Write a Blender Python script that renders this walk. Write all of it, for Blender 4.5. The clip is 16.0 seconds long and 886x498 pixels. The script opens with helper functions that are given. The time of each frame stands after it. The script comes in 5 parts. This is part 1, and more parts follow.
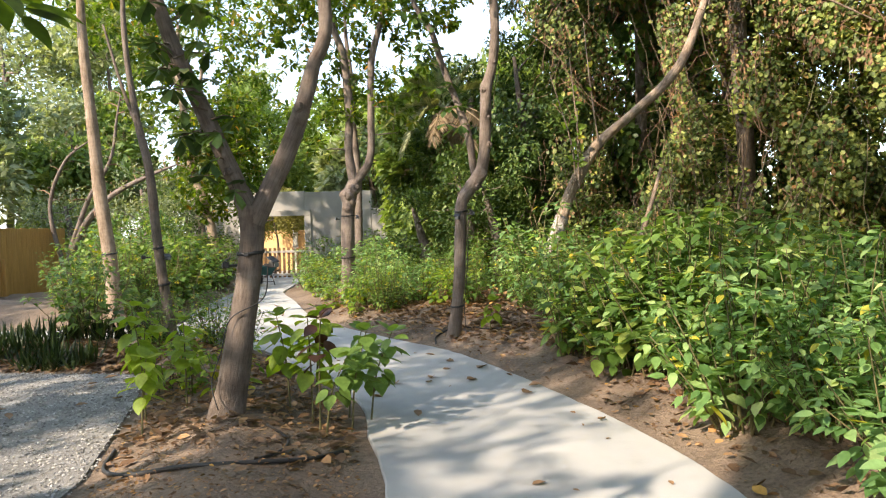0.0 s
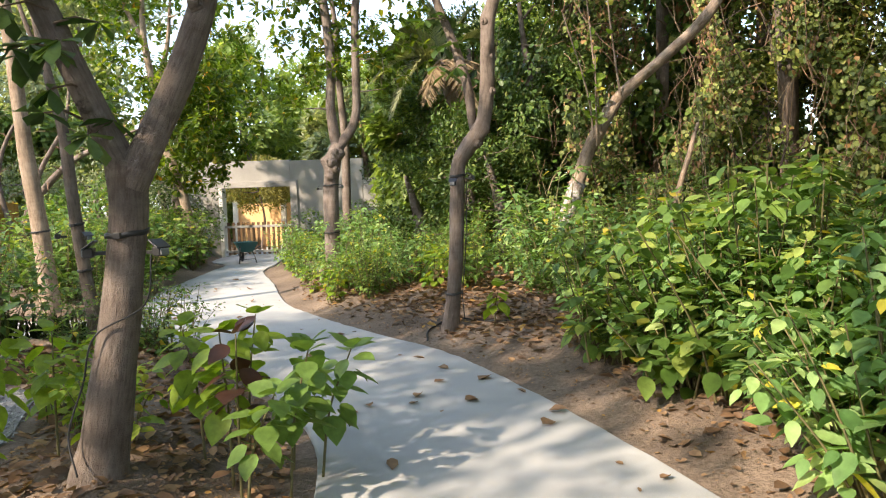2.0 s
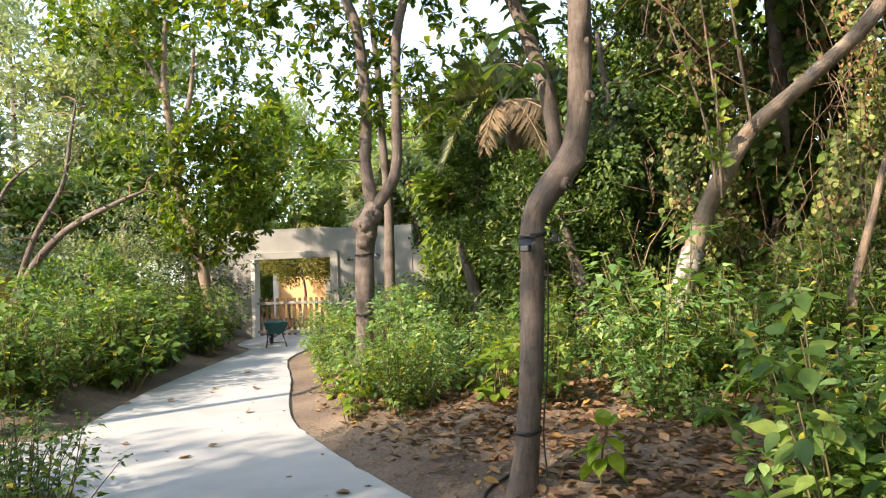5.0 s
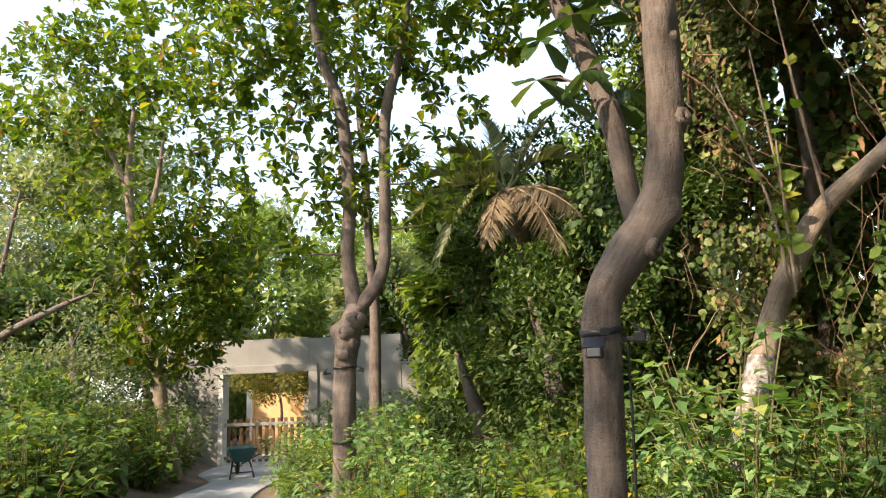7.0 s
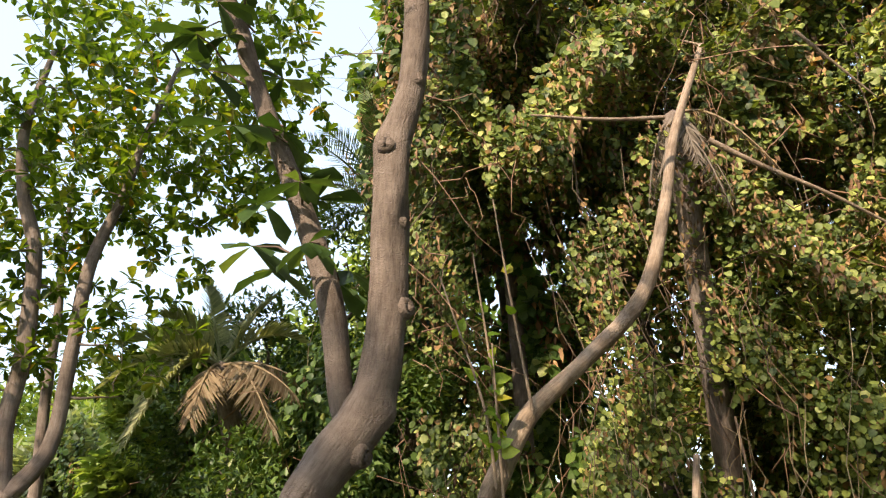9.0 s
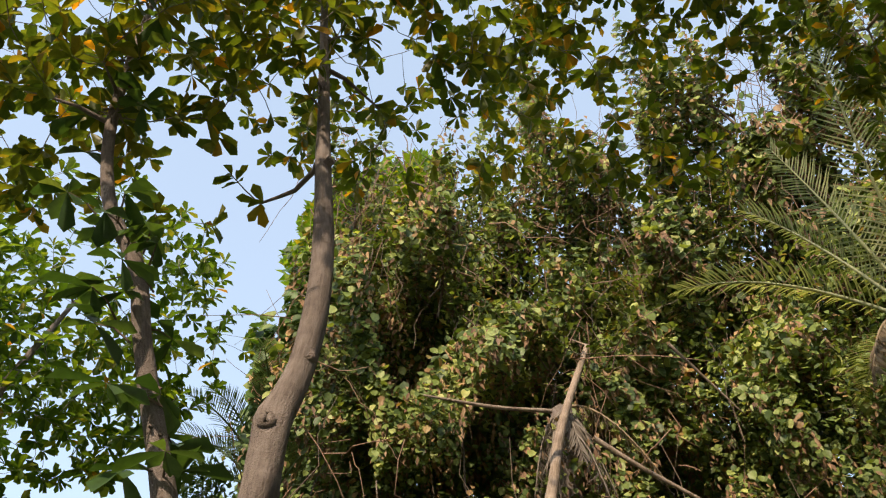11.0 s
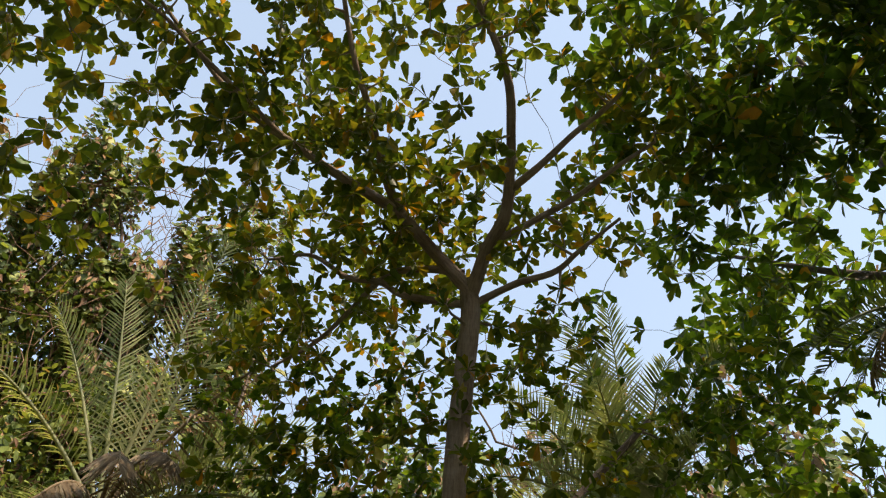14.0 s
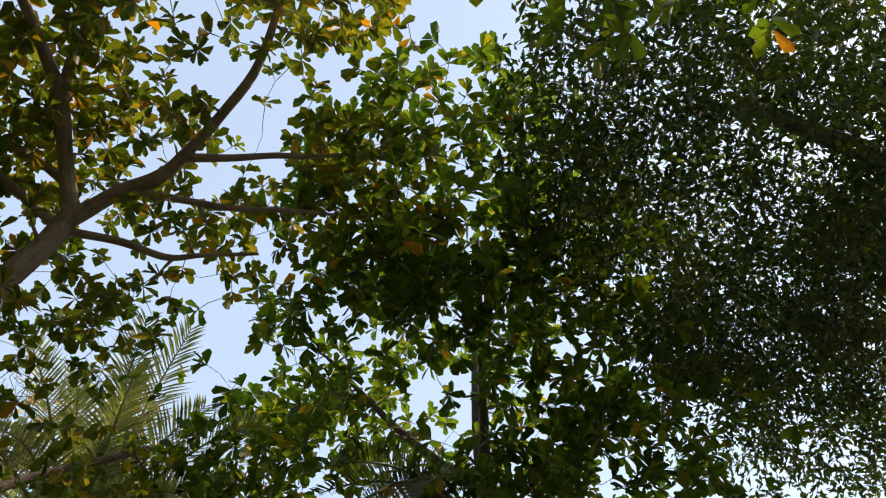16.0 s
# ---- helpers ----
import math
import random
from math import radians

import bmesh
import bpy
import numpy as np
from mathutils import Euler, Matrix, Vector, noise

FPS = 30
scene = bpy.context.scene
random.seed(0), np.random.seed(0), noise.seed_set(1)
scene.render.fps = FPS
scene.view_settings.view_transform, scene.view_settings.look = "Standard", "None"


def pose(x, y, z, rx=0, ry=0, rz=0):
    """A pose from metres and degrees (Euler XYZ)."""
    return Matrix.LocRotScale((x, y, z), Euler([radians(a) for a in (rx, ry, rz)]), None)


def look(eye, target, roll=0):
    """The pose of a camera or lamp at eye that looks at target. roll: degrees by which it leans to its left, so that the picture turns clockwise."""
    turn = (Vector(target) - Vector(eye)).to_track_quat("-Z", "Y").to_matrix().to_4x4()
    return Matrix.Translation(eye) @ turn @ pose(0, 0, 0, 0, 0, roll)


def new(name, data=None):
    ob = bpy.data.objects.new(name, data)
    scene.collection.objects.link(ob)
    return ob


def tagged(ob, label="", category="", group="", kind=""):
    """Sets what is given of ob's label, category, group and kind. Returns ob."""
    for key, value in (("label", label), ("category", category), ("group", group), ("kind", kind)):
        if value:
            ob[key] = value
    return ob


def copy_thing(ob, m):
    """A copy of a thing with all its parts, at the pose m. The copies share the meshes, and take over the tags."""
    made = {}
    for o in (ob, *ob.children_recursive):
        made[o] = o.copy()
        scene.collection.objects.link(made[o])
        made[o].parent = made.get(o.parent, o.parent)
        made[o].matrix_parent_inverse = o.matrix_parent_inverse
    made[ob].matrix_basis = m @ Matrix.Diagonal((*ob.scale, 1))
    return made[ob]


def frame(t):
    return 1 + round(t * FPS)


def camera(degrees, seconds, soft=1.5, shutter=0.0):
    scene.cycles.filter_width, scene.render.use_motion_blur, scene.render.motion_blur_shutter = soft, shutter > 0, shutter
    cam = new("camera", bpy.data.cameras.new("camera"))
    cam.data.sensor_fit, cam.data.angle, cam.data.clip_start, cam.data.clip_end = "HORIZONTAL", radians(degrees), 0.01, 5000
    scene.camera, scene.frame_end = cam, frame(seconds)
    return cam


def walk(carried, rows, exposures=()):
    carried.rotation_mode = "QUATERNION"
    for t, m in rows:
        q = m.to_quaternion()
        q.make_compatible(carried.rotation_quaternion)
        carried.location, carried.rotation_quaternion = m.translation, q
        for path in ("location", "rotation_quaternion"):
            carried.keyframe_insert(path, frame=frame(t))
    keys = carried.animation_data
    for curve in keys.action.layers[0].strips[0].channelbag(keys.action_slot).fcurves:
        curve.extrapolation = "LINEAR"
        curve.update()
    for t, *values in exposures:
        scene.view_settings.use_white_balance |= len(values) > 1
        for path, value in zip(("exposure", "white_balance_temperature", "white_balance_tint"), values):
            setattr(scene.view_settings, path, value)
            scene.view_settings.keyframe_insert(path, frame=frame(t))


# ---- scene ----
cam = camera(63.3, 16.0, soft=1.15)
EXPOSURES = [(0, 1.27, 6750, 12), (4, 1.32, 6800, 13), (5.2, 1.25, 6800, 13), (7.3, 0.97, 7000, 14), (9.2, 0.94, 7200, 14), (11.3, 0.38, 6950, 13), (16, 0.40, 7000, 14)]
PATH = [
    (0, (0.404, -0.359, 1.608), (0.321, 1.638, 1.553), -1.4),
    (0.5, (0.389, 0.097, 1.619), (0.387, 2.095, 1.546), -1.6),
    (1, (0.363, 0.597, 1.602), (0.367, 2.595, 1.515), -1.8),
    (1.5, (0.402, 1.142, 1.582), (0.382, 3.139, 1.474), -1.9),
    (2, (0.426, 1.668, 1.57), (0.336, 3.661, 1.437), -1.9),
    (2.5, (0.412, 2.231, 1.577), (0.231, 4.218, 1.434), -1.7),
    (3, (0.436, 2.781, 1.585), (0.142, 4.755, 1.447), -1.1),
    (3.5, (0.374, 3.336, 1.552), (0.02, 5.3, 1.426), -0.9),
    (4, (0.356, 3.879, 1.549), (0.005, 5.845, 1.441), -1.1),
    (4.5, (0.321, 4.376, 1.556), (0.0, 6.349, 1.487), -1.3),
    (5, (0.253, 4.91, 1.608), (0.001, 6.893, 1.678), -2.1),
    (5.2, (0.248, 5.11, 1.606), (0.007, 7.092, 1.731), -2.1),
    (7.3, (-0.126, 6.961, 1.657), (-0.309, 8.913, 2.051), -2.8),
    (7.5, (-0.126, 7.06, 1.668), (-0.199, 9.018, 2.069), -2.7),
    (8, (-0.072, 7.175, 1.699), (0.142, 9.104, 2.181), -2.2),
    (8.5, (-0.002, 7.213, 1.747), (0.426, 9.062, 2.378), -2.2),
    (9, (0.025, 7.217, 1.798), (0.553, 8.963, 2.619), -2.8),
    (9.2, (0.025, 7.221, 1.813), (0.57, 8.924, 2.71), -3.1),
    (11.3, (0.056, 7.149, 1.844), (0.757, 8.290, 3.329), -2.6),
    (11.5, (0.085, 7.172, 1.836), (0.832, 8.230, 3.359), -2.9),
    (12, (0.128, 7.226, 1.838), (1.020, 8.055, 3.424), -4.4),
    (12.5, (0.164, 7.275, 1.850), (1.208, 7.846, 3.457), -7.0),
    (13, (0.234, 7.315, 1.850), (1.398, 7.610, 3.449), -8.9),
    (13.5, (0.285, 7.314, 1.844), (1.509, 7.341, 3.426), -9.7),
    (14, (0.324, 7.317, 1.833), (1.556, 7.083, 3.390), -9.5),
    (14.5, (0.372, 7.303, 1.802), (1.550, 6.824, 3.346), -8.8),
    (15, (0.410, 7.244, 1.789), (1.474, 6.549, 3.333), -7.4),
    (15.5, (0.436, 7.146, 1.829), (1.348, 6.282, 3.385), -5.6),
    (16, (0.429, 7.034, 1.880), (1.169, 6.056, 3.460), -4.1),
]
walk(cam, [(t, look(eye, target, roll)) for t, eye, target, roll in PATH], EXPOSURES)

# ---- world and sun ----
SUN_AZ, SUN_EL = radians(226), radians(36)  # compass turn from +y towards +x, and height
world = bpy.data.worlds.new("sky")
scene.world = world
world.use_nodes = True
wn = world.node_tree.nodes
sky = wn.new("ShaderNodeTexSky")
sky.sky_type, sky.sun_disc = "NISHITA", False
sky.sun_elevation, sky.sun_rotation = SUN_EL, SUN_AZ
sky.air_density, sky.dust_density, sky.ozone_density = 1.0, 1.2, 1.0
wn["Background"].inputs["Strength"].default_value = 0.15
haze = wn.new("ShaderNodeMix")  # dusty air that whitens the whole sky
haze.data_type, haze.blend_type = "RGBA", "ADD"
haze.inputs[0].default_value = 1.0
haze.inputs[7].default_value = (2.0, 2.5, 3.0, 1)
world.node_tree.links.new(sky.outputs[0], haze.inputs[6])
world.node_tree.links.new(haze.outputs[2], wn["Background"].inputs["Color"])
sun = new("sun", bpy.data.lights.new("sun", "SUN"))
sun.data.energy, sun.data.angle, sun.data.color = 4.6, radians(1.1), (1.0, 0.85, 0.67)
sun_from = Vector((math.sin(SUN_AZ) * math.cos(SUN_EL), math.cos(SUN_AZ) * math.cos(SUN_EL), math.sin(SUN_EL)))
sun.matrix_world = look(sun_from * 60, (0, 0, 0))

# ---- materials ----
rng = np.random.default_rng(11)


def material(name):
    m = bpy.data.materials.new(name)
    m.use_nodes = True
    return m, m.node_tree.nodes, m.node_tree.links, m.node_tree.nodes["Principled BSDF"]


def noise_node(n, l, scale, detail=6, rough=0.6, coord=None, stretch=None):
    tex = n.new("ShaderNodeTexNoise")
    tex.inputs["Scale"].default_value, tex.inputs["Detail"].default_value, tex.inputs["Roughness"].default_value = scale, detail, rough
    if coord is None:
        coord = n.new("ShaderNodeTexCoord").outputs["Object"]
    if stretch:
        mp = n.new("ShaderNodeMapping")
        mp.inputs["Scale"].default_value = stretch
        l.new(coord, mp.inputs["Vector"])
        coord = mp.outputs[0]
    l.new(coord, tex.inputs["Vector"])
    return tex


def ramp_node(n, l, source, stops):
    r = n.new("ShaderNodeValToRGB")
    e = r.color_ramp.elements
    while len(e) < len(stops):
        e.new(0.5)
    for k, (p, c) in enumerate(stops):
        e[k].position, e[k].color = p, (*c, 1)
    l.new(source, r.inputs[0])
    return r


def mixed(n, l, kind, fac, a, b):
    m = n.new("ShaderNodeMix")
    m.data_type, m.blend_type = "RGBA", kind
    if isinstance(fac, float):
        m.inputs[0].default_value = fac
    else:
        l.new(fac, m.inputs[0])
    for sock, v in ((m.inputs[6], a), (m.inputs[7], b)):
        if isinstance(v, tuple):
            sock.default_value = (*v, 1)
        else:
            l.new(v, sock)
    return m.outputs[2]


def bumped(n, l, p, height, strength, distance):
    b = n.new("ShaderNodeBump")
    b.inputs["Strength"].default_value, b.inputs["Distance"].default_value = strength, distance
    l.new(height, b.inputs["Height"])
    l.new(b.outputs[0], p.inputs["Normal"])


def grained(name, stops, scale=8, rough=0.8, bump=0.4, depth=0.01, fine=60, stretch=None, metal=0.0, spread=0.25):
    """Two scales of variation, with relief."""
    m, n, l, p = material(name)
    big, small = noise_node(n, l, scale, 5, 0.6, None, stretch), noise_node(n, l, fine, 4, 0.7, None, stretch)
    base = ramp_node(n, l, big.outputs[0], stops)
    grain = ramp_node(n, l, small.outputs[0], [(0.3, (1 - spread,) * 3), (0.7, (1 + spread * 0.4,) * 3)])
    l.new(mixed(n, l, "MULTIPLY", 1.0, base.outputs[0], grain.outputs[0]), p.inputs["Base Color"])
    p.inputs["Roughness"].default_value, p.inputs["Metallic"].default_value = rough, metal
    bumped(n, l, p, small.outputs[0], bump, depth)
    return m


def leafy(name, stops, through_light=0.35, rough=0.5, patch=None):
    """Leaf blade: each leaf has its own shade, light also passes through it."""
    m, n, l, p = material(name)
    geo = n.new("ShaderNodeNewGeometry")
    tone = ramp_node(n, l, geo.outputs["Random Per Island"], stops)
    mott = noise_node(n, l, 25, 3)
    veins = ramp_node(n, l, mott.outputs[0], [(0.3, (0.75,) * 3), (0.75, (1.15,) * 3)])
    col = mixed(n, l, "MULTIPLY", 1.0, tone.outputs[0], veins.outputs[0])
    wide = noise_node(n, l, 0.9, 3)
    tint = ramp_node(n, l, wide.outputs[0], patch or [(0.35, (0.75, 0.8, 0.8)), (0.65, (1.2, 1.15, 0.95))])
    col = mixed(n, l, "MULTIPLY", 1.0, col, tint.outputs[0])
    l.new(col, p.inputs["Base Color"])
    p.inputs["Roughness"].default_value = rough
    p.inputs["Specular IOR Level"].default_value = 0.35
    tr = n.new("ShaderNodeBsdfTranslucent")
    warm = mixed(n, l, "MULTIPLY", 1.0, col, (1.5, 1.5, 0.55))
    l.new(warm, tr.inputs["Color"])
    mix = n.new("ShaderNodeMixShader")
    mix.inputs[0].default_value = through_light
    l.new(p.outputs[0], mix.inputs[1])
    l.new(tr.outputs[0], mix.inputs[2])
    l.new(mix.outputs[0], n["Material Output"].inputs["Surface"])
    return m


def barky(name, stops, ridge, ring):
    """Bark that follows the limb: upright ridges, cross rings and blotches."""
    m, n, l, p = material(name)
    at = n.new("ShaderNodeAttribute")
    at.attribute_name = "bark"
    c = at.outputs["Vector"]
    blotch = noise_node(n, l, 3.2, 5, 0.65, c)
    ridges = noise_node(n, l, ridge, 5, 0.7, c, (1, 1, 0.15))
    rings = noise_node(n, l, ring, 4, 0.6, c, (0.35, 0.35, 2.2))
    speck = noise_node(n, l, 120, 3, 0.6, c)
    base = ramp_node(n, l, blotch.outputs[0], stops)
    dark = ramp_node(n, l, ridges.outputs[0], [(0.3, (0.60, 0.57, 0.55)), (0.55, (1.0,) * 3), (0.75, (1.15, 1.13, 1.11))])
    band = ramp_node(n, l, rings.outputs[0], [(0.3, (0.90, 0.89, 0.88)), (0.5, (1.0,) * 3), (0.7, (1.05,) * 3)])
    col = mixed(n, l, "MULTIPLY", 1.0, base.outputs[0], dark.outputs[0])
    col = mixed(n, l, "MULTIPLY", 1.0, col, band.outputs[0])
    l.new(col, p.inputs["Base Color"])
    p.inputs["Roughness"].default_value = 0.92
    p.inputs["Specular IOR Level"].default_value = 0.25
    total = n.new("ShaderNodeMath")
    total.operation = "ADD"
    l.new(ridges.outputs[0], total.inputs[0])
    half = n.new("ShaderNodeMath")
    half.operation = "MULTIPLY_ADD"
    half.inputs[1].default_value = 0.2
    l.new(rings.outputs[0], half.inputs[0])
    l.new(speck.outputs[0], half.inputs[2])
    l.new(half.outputs[0], total.inputs[1])
    bumped(n, l, p, total.outputs[0], 0.9, 0.012)
    return m


def plain(name, colour, rough=0.5, metal=0.0, vary=0.15):
    c = np.array(colour)
    return grained(name, [(0.3, tuple(c * (1 - vary))), (0.7, tuple(c * (1 + vary)))], 6, rough, 0.15, 0.002, 90, None, metal, 0.1)


CONCRETE = grained("concrete", [(0.25, (0.30, 0.30, 0.298)), (0.5, (0.38, 0.38, 0.375)), (0.8, (0.45, 0.445, 0.435))], 0.9, 0.88, 0.35, 0.004, 120, None, 0, 0.14)
SOIL = grained("sandy_soil", [(0.25, (0.10, 0.07, 0.05)), (0.5, (0.20, 0.145, 0.105)), (0.75, (0.30, 0.225, 0.165))], 0.8, 0.95, 0.9, 0.03, 28, None, 0, 0.45)
GRAVEL = grained("gravel_bed", [(0.3, (0.19, 0.185, 0.18)), (0.7, (0.33, 0.32, 0.305))], 3, 0.9, 0.9, 0.012, 70, None, 0, 0.5)
PLASTER = grained("grey_plaster", [(0.3, (0.27, 0.26, 0.245)), (0.7, (0.36, 0.35, 0.325))], 1.2, 0.9, 0.3, 0.006, 40, None, 0, 0.12)
WHITE_PAINT = plain("white_paint", (0.72, 0.71, 0.68), 0.55, 0, 0.06)
ORANGE_PAINT = plain("orange_paint", (0.80, 0.50, 0.24), 0.8, 0, 0.08)
BOARD = grained("yellow_board", [(0.25, (0.36, 0.19, 0.05)), (0.6, (0.50, 0.28, 0.08)), (0.8, (0.58, 0.35, 0.12))], 3, 0.6, 0.4, 0.004, 30, (8, 8, 0.6), 0, 0.3)
PICKET = grained("brown_picket", [(0.3, (0.16, 0.09, 0.045)), (0.7, (0.27, 0.15, 0.07))], 4, 0.7, 0.4, 0.004, 40, (6, 6, 0.6), 0, 0.3)
RAILGREY = plain("weathered_rail", (0.36, 0.35, 0.33), 0.7)
BARK = barky("grey_brown_bark", [(0.28, (0.12, 0.095, 0.08)), (0.5, (0.185, 0.15, 0.128)), (0.75, (0.26, 0.215, 0.185))], 55, 14)
BARK_PALE = barky("tan_bark", [(0.28, (0.19, 0.14, 0.10)), (0.5, (0.30, 0.23, 0.17)), (0.75, (0.40, 0.32, 0.25))], 45, 16)
TWIG_RED = grained("reddish_dead_twig", [(0.3, (0.15, 0.085, 0.055)), (0.7, (0.32, 0.19, 0.12))], 9, 0.9, 0.4, 0.004, 60)
TWIG = grained("brown_twig", [(0.3, (0.08, 0.055, 0.04)), (0.7, (0.17, 0.12, 0.085))], 9, 0.9, 0.4, 0.004, 60)
STEM = grained("green_stem", [(0.3, (0.09, 0.09, 0.035)), (0.7, (0.17, 0.14, 0.06))], 9, 0.8, 0.3, 0.003, 60)
DRY = leafy("dry_frond", [(0.0, (0.160, 0.104, 0.058)), (0.5, (0.264, 0.196, 0.119)), (1.0, (0.336, 0.272, 0.177))], 0.15, 0.8, [(0.3, (0.8,) * 3), (0.7, (1.15,) * 3)])
DRY_GREY = leafy("old_grey_frond", [(0.0, (0.10, 0.075, 0.055)), (0.5, (0.17, 0.14, 0.11)), (1.0, (0.25, 0.21, 0.17))], 0.1, 0.8, [(0.3, (0.8,) * 3), (0.7, (1.15,) * 3)])
DEAD_VINE = leafy("dead_vine_leaf", [(0.0, (0.12, 0.065, 0.04)), (0.5, (0.23, 0.135, 0.08)), (1.0, (0.37, 0.24, 0.14))], 0.15, 0.8)
LITTER = leafy("dry_leaf", [(0.0, (0.11, 0.065, 0.042)), (0.4, (0.20, 0.115, 0.07)), (0.75, (0.29, 0.175, 0.105)), (0.95, (0.38, 0.23, 0.125)), (0.975, (0.38, 0.20, 0.07)), (1.0, (0.45, 0.27, 0.07))], 0.1, 0.7)
SHRUB = leafy("shrub_leaf", [(0.0, (0.052, 0.111, 0.021)), (0.45, (0.115, 0.210, 0.052)), (0.8, (0.200, 0.305, 0.085)), (0.955, (0.320, 0.390, 0.100)), (0.98, (0.480, 0.420, 0.060)), (1.0, (0.52, 0.38, 0.06))], 0.38, 0.42)
MINT = leafy("pale_shrub_leaf", [(0.0, (0.085, 0.18, 0.06)), (0.5, (0.185, 0.33, 0.13)), (0.82, (0.29, 0.44, 0.19)), (0.95, (0.44, 0.54, 0.25)), (0.97, (0.52, 0.50, 0.08)), (1.0, (0.55, 0.46, 0.07))], 0.42, 0.45)
LIME = leafy("young_leaf", [(0.0, (0.105, 0.200, 0.021)), (0.5, (0.200, 0.315, 0.034)), (0.9, (0.315, 0.378, 0.042)), (1.0, (0.420, 0.315, 0.042))], 0.45, 0.45)
CROWN = leafy("almond_leaf", [(0.0, (0.045, 0.085, 0.012)), (0.5, (0.085, 0.145, 0.02)), (0.88, (0.15, 0.2, 0.026)), (0.985, (0.24, 0.22, 0.03)), (0.993, (0.36, 0.2, 0.03)), (1.0, (0.42, 0.18, 0.03))], 0.62, 0.4)
CROWN_OLIVE = leafy("olive_almond_leaf", [(0.0, (0.055, 0.085, 0.013)), (0.5, (0.11, 0.135, 0.02)), (0.82, (0.175, 0.17, 0.024)), (0.95, (0.26, 0.18, 0.025)), (0.98, (0.42, 0.2, 0.02)), (1.0, (0.50, 0.2, 0.02))], 0.58, 0.4)
# leaf of the dark bushes; in the thicket backing its darkness stands for shade
SHRUB_DARK = leafy("dark_bush_and_shade_leaf", [(0.0, (0.035, 0.075, 0.02)), (0.5, (0.075, 0.135, 0.035)), (0.85, (0.13, 0.20, 0.055)), (1.0, (0.22, 0.25, 0.08))], 0.3, 0.45)
FINE = leafy("fine_dark_leaf", [(0.0, (0.029, 0.055, 0.014)), (0.6, (0.057, 0.094, 0.023)), (1.0, (0.100, 0.132, 0.032))], 0.3, 0.5)
VINE = leafy("vine_leaf", [(0.0, (0.05, 0.082, 0.021)), (0.4, (0.11, 0.155, 0.04)), (0.72, (0.22, 0.275, 0.075)), (0.93, (0.42, 0.45, 0.16)), (0.955, (0.260, 0.150, 0.060)), (1.0, (0.330, 0.205, 0.100))], 0.3, 0.5)
# far leaves are paled in their colour, in place of sunlit haze
FAR_HAZED = leafy("far_leaf_hazed", [(0.0, (0.13, 0.20, 0.07)), (0.5, (0.22, 0.31, 0.10)), (1.0, (0.34, 0.41, 0.15))], 0.45, 0.6)
FAR_GREY_HAZED = leafy("grey_green_leaf_hazed", [(0.0, (0.16, 0.21, 0.14)), (0.5, (0.26, 0.31, 0.21)), (1.0, (0.38, 0.41, 0.29))], 0.4, 0.6)
COURT = leafy("olive_round_leaf", [(0.0, (0.16, 0.15, 0.06)), (0.5, (0.24, 0.23, 0.09)), (1.0, (0.38, 0.35, 0.15))], 0.55, 0.55)
MAROON = leafy("maroon_leaf", [(0.0, (0.03, 0.014, 0.012)), (0.6, (0.06, 0.026, 0.02)), (1.0, (0.10, 0.06, 0.03))], 0.2, 0.4)
STRAP = leafy("dark_strap_leaf", [(0.0, (0.015, 0.03, 0.012)), (0.6, (0.03, 0.055, 0.02)), (1.0, (0.06, 0.09, 0.03))], 0.2, 0.35)
PALM = leafy("palm_leaf", [(0.0, (0.06, 0.10, 0.05)), (0.6, (0.11, 0.155, 0.085)), (1.0, (0.19, 0.22, 0.12))], 0.3, 0.4)
# paler copy of the palm leaf, sunlight and backlight put into its colour
PALM_LIT = leafy("lit_palm_leaf", [(0.0, (0.20, 0.23, 0.13)), (0.6, (0.32, 0.34, 0.21)), (1.0, (0.42, 0.42, 0.28))], 0.35, 0.5)
CHALK = grained("flaking_whitewash", [(0.42, (0.20, 0.16, 0.13)), (0.52, (0.34, 0.32, 0.30)), (0.66, (0.52, 0.51, 0.49))], 14, 0.9, 0.6, 0.006, 60, None, 0, 0.3)
BLACK = plain("black_plastic", (0.018, 0.018, 0.02), 0.45)
SOLAR = plain("solar_panel", (0.015, 0.018, 0.03), 0.4)
LENS = plain("lamp_lens", (0.16, 0.17, 0.18), 0.2)
TEAL = plain("teal_paint", (0.02, 0.10, 0.10), 0.45)
HOSE = plain("black_hose", (0.022, 0.02, 0.02), 0.6)
PEBBLE, _n, _l, _p = material("pebble")
_g = _n.new("ShaderNodeNewGeometry")
_l.new(ramp_node(_n, _l, _g.outputs["Random Per Island"], [(0.0, (0.12, 0.118, 0.115)), (0.5, (0.26, 0.255, 0.245)), (1.0, (0.45, 0.44, 0.42))]).outputs[0], _p.inputs["Base Color"])
_p.inputs["Roughness"].default_value = 0.85

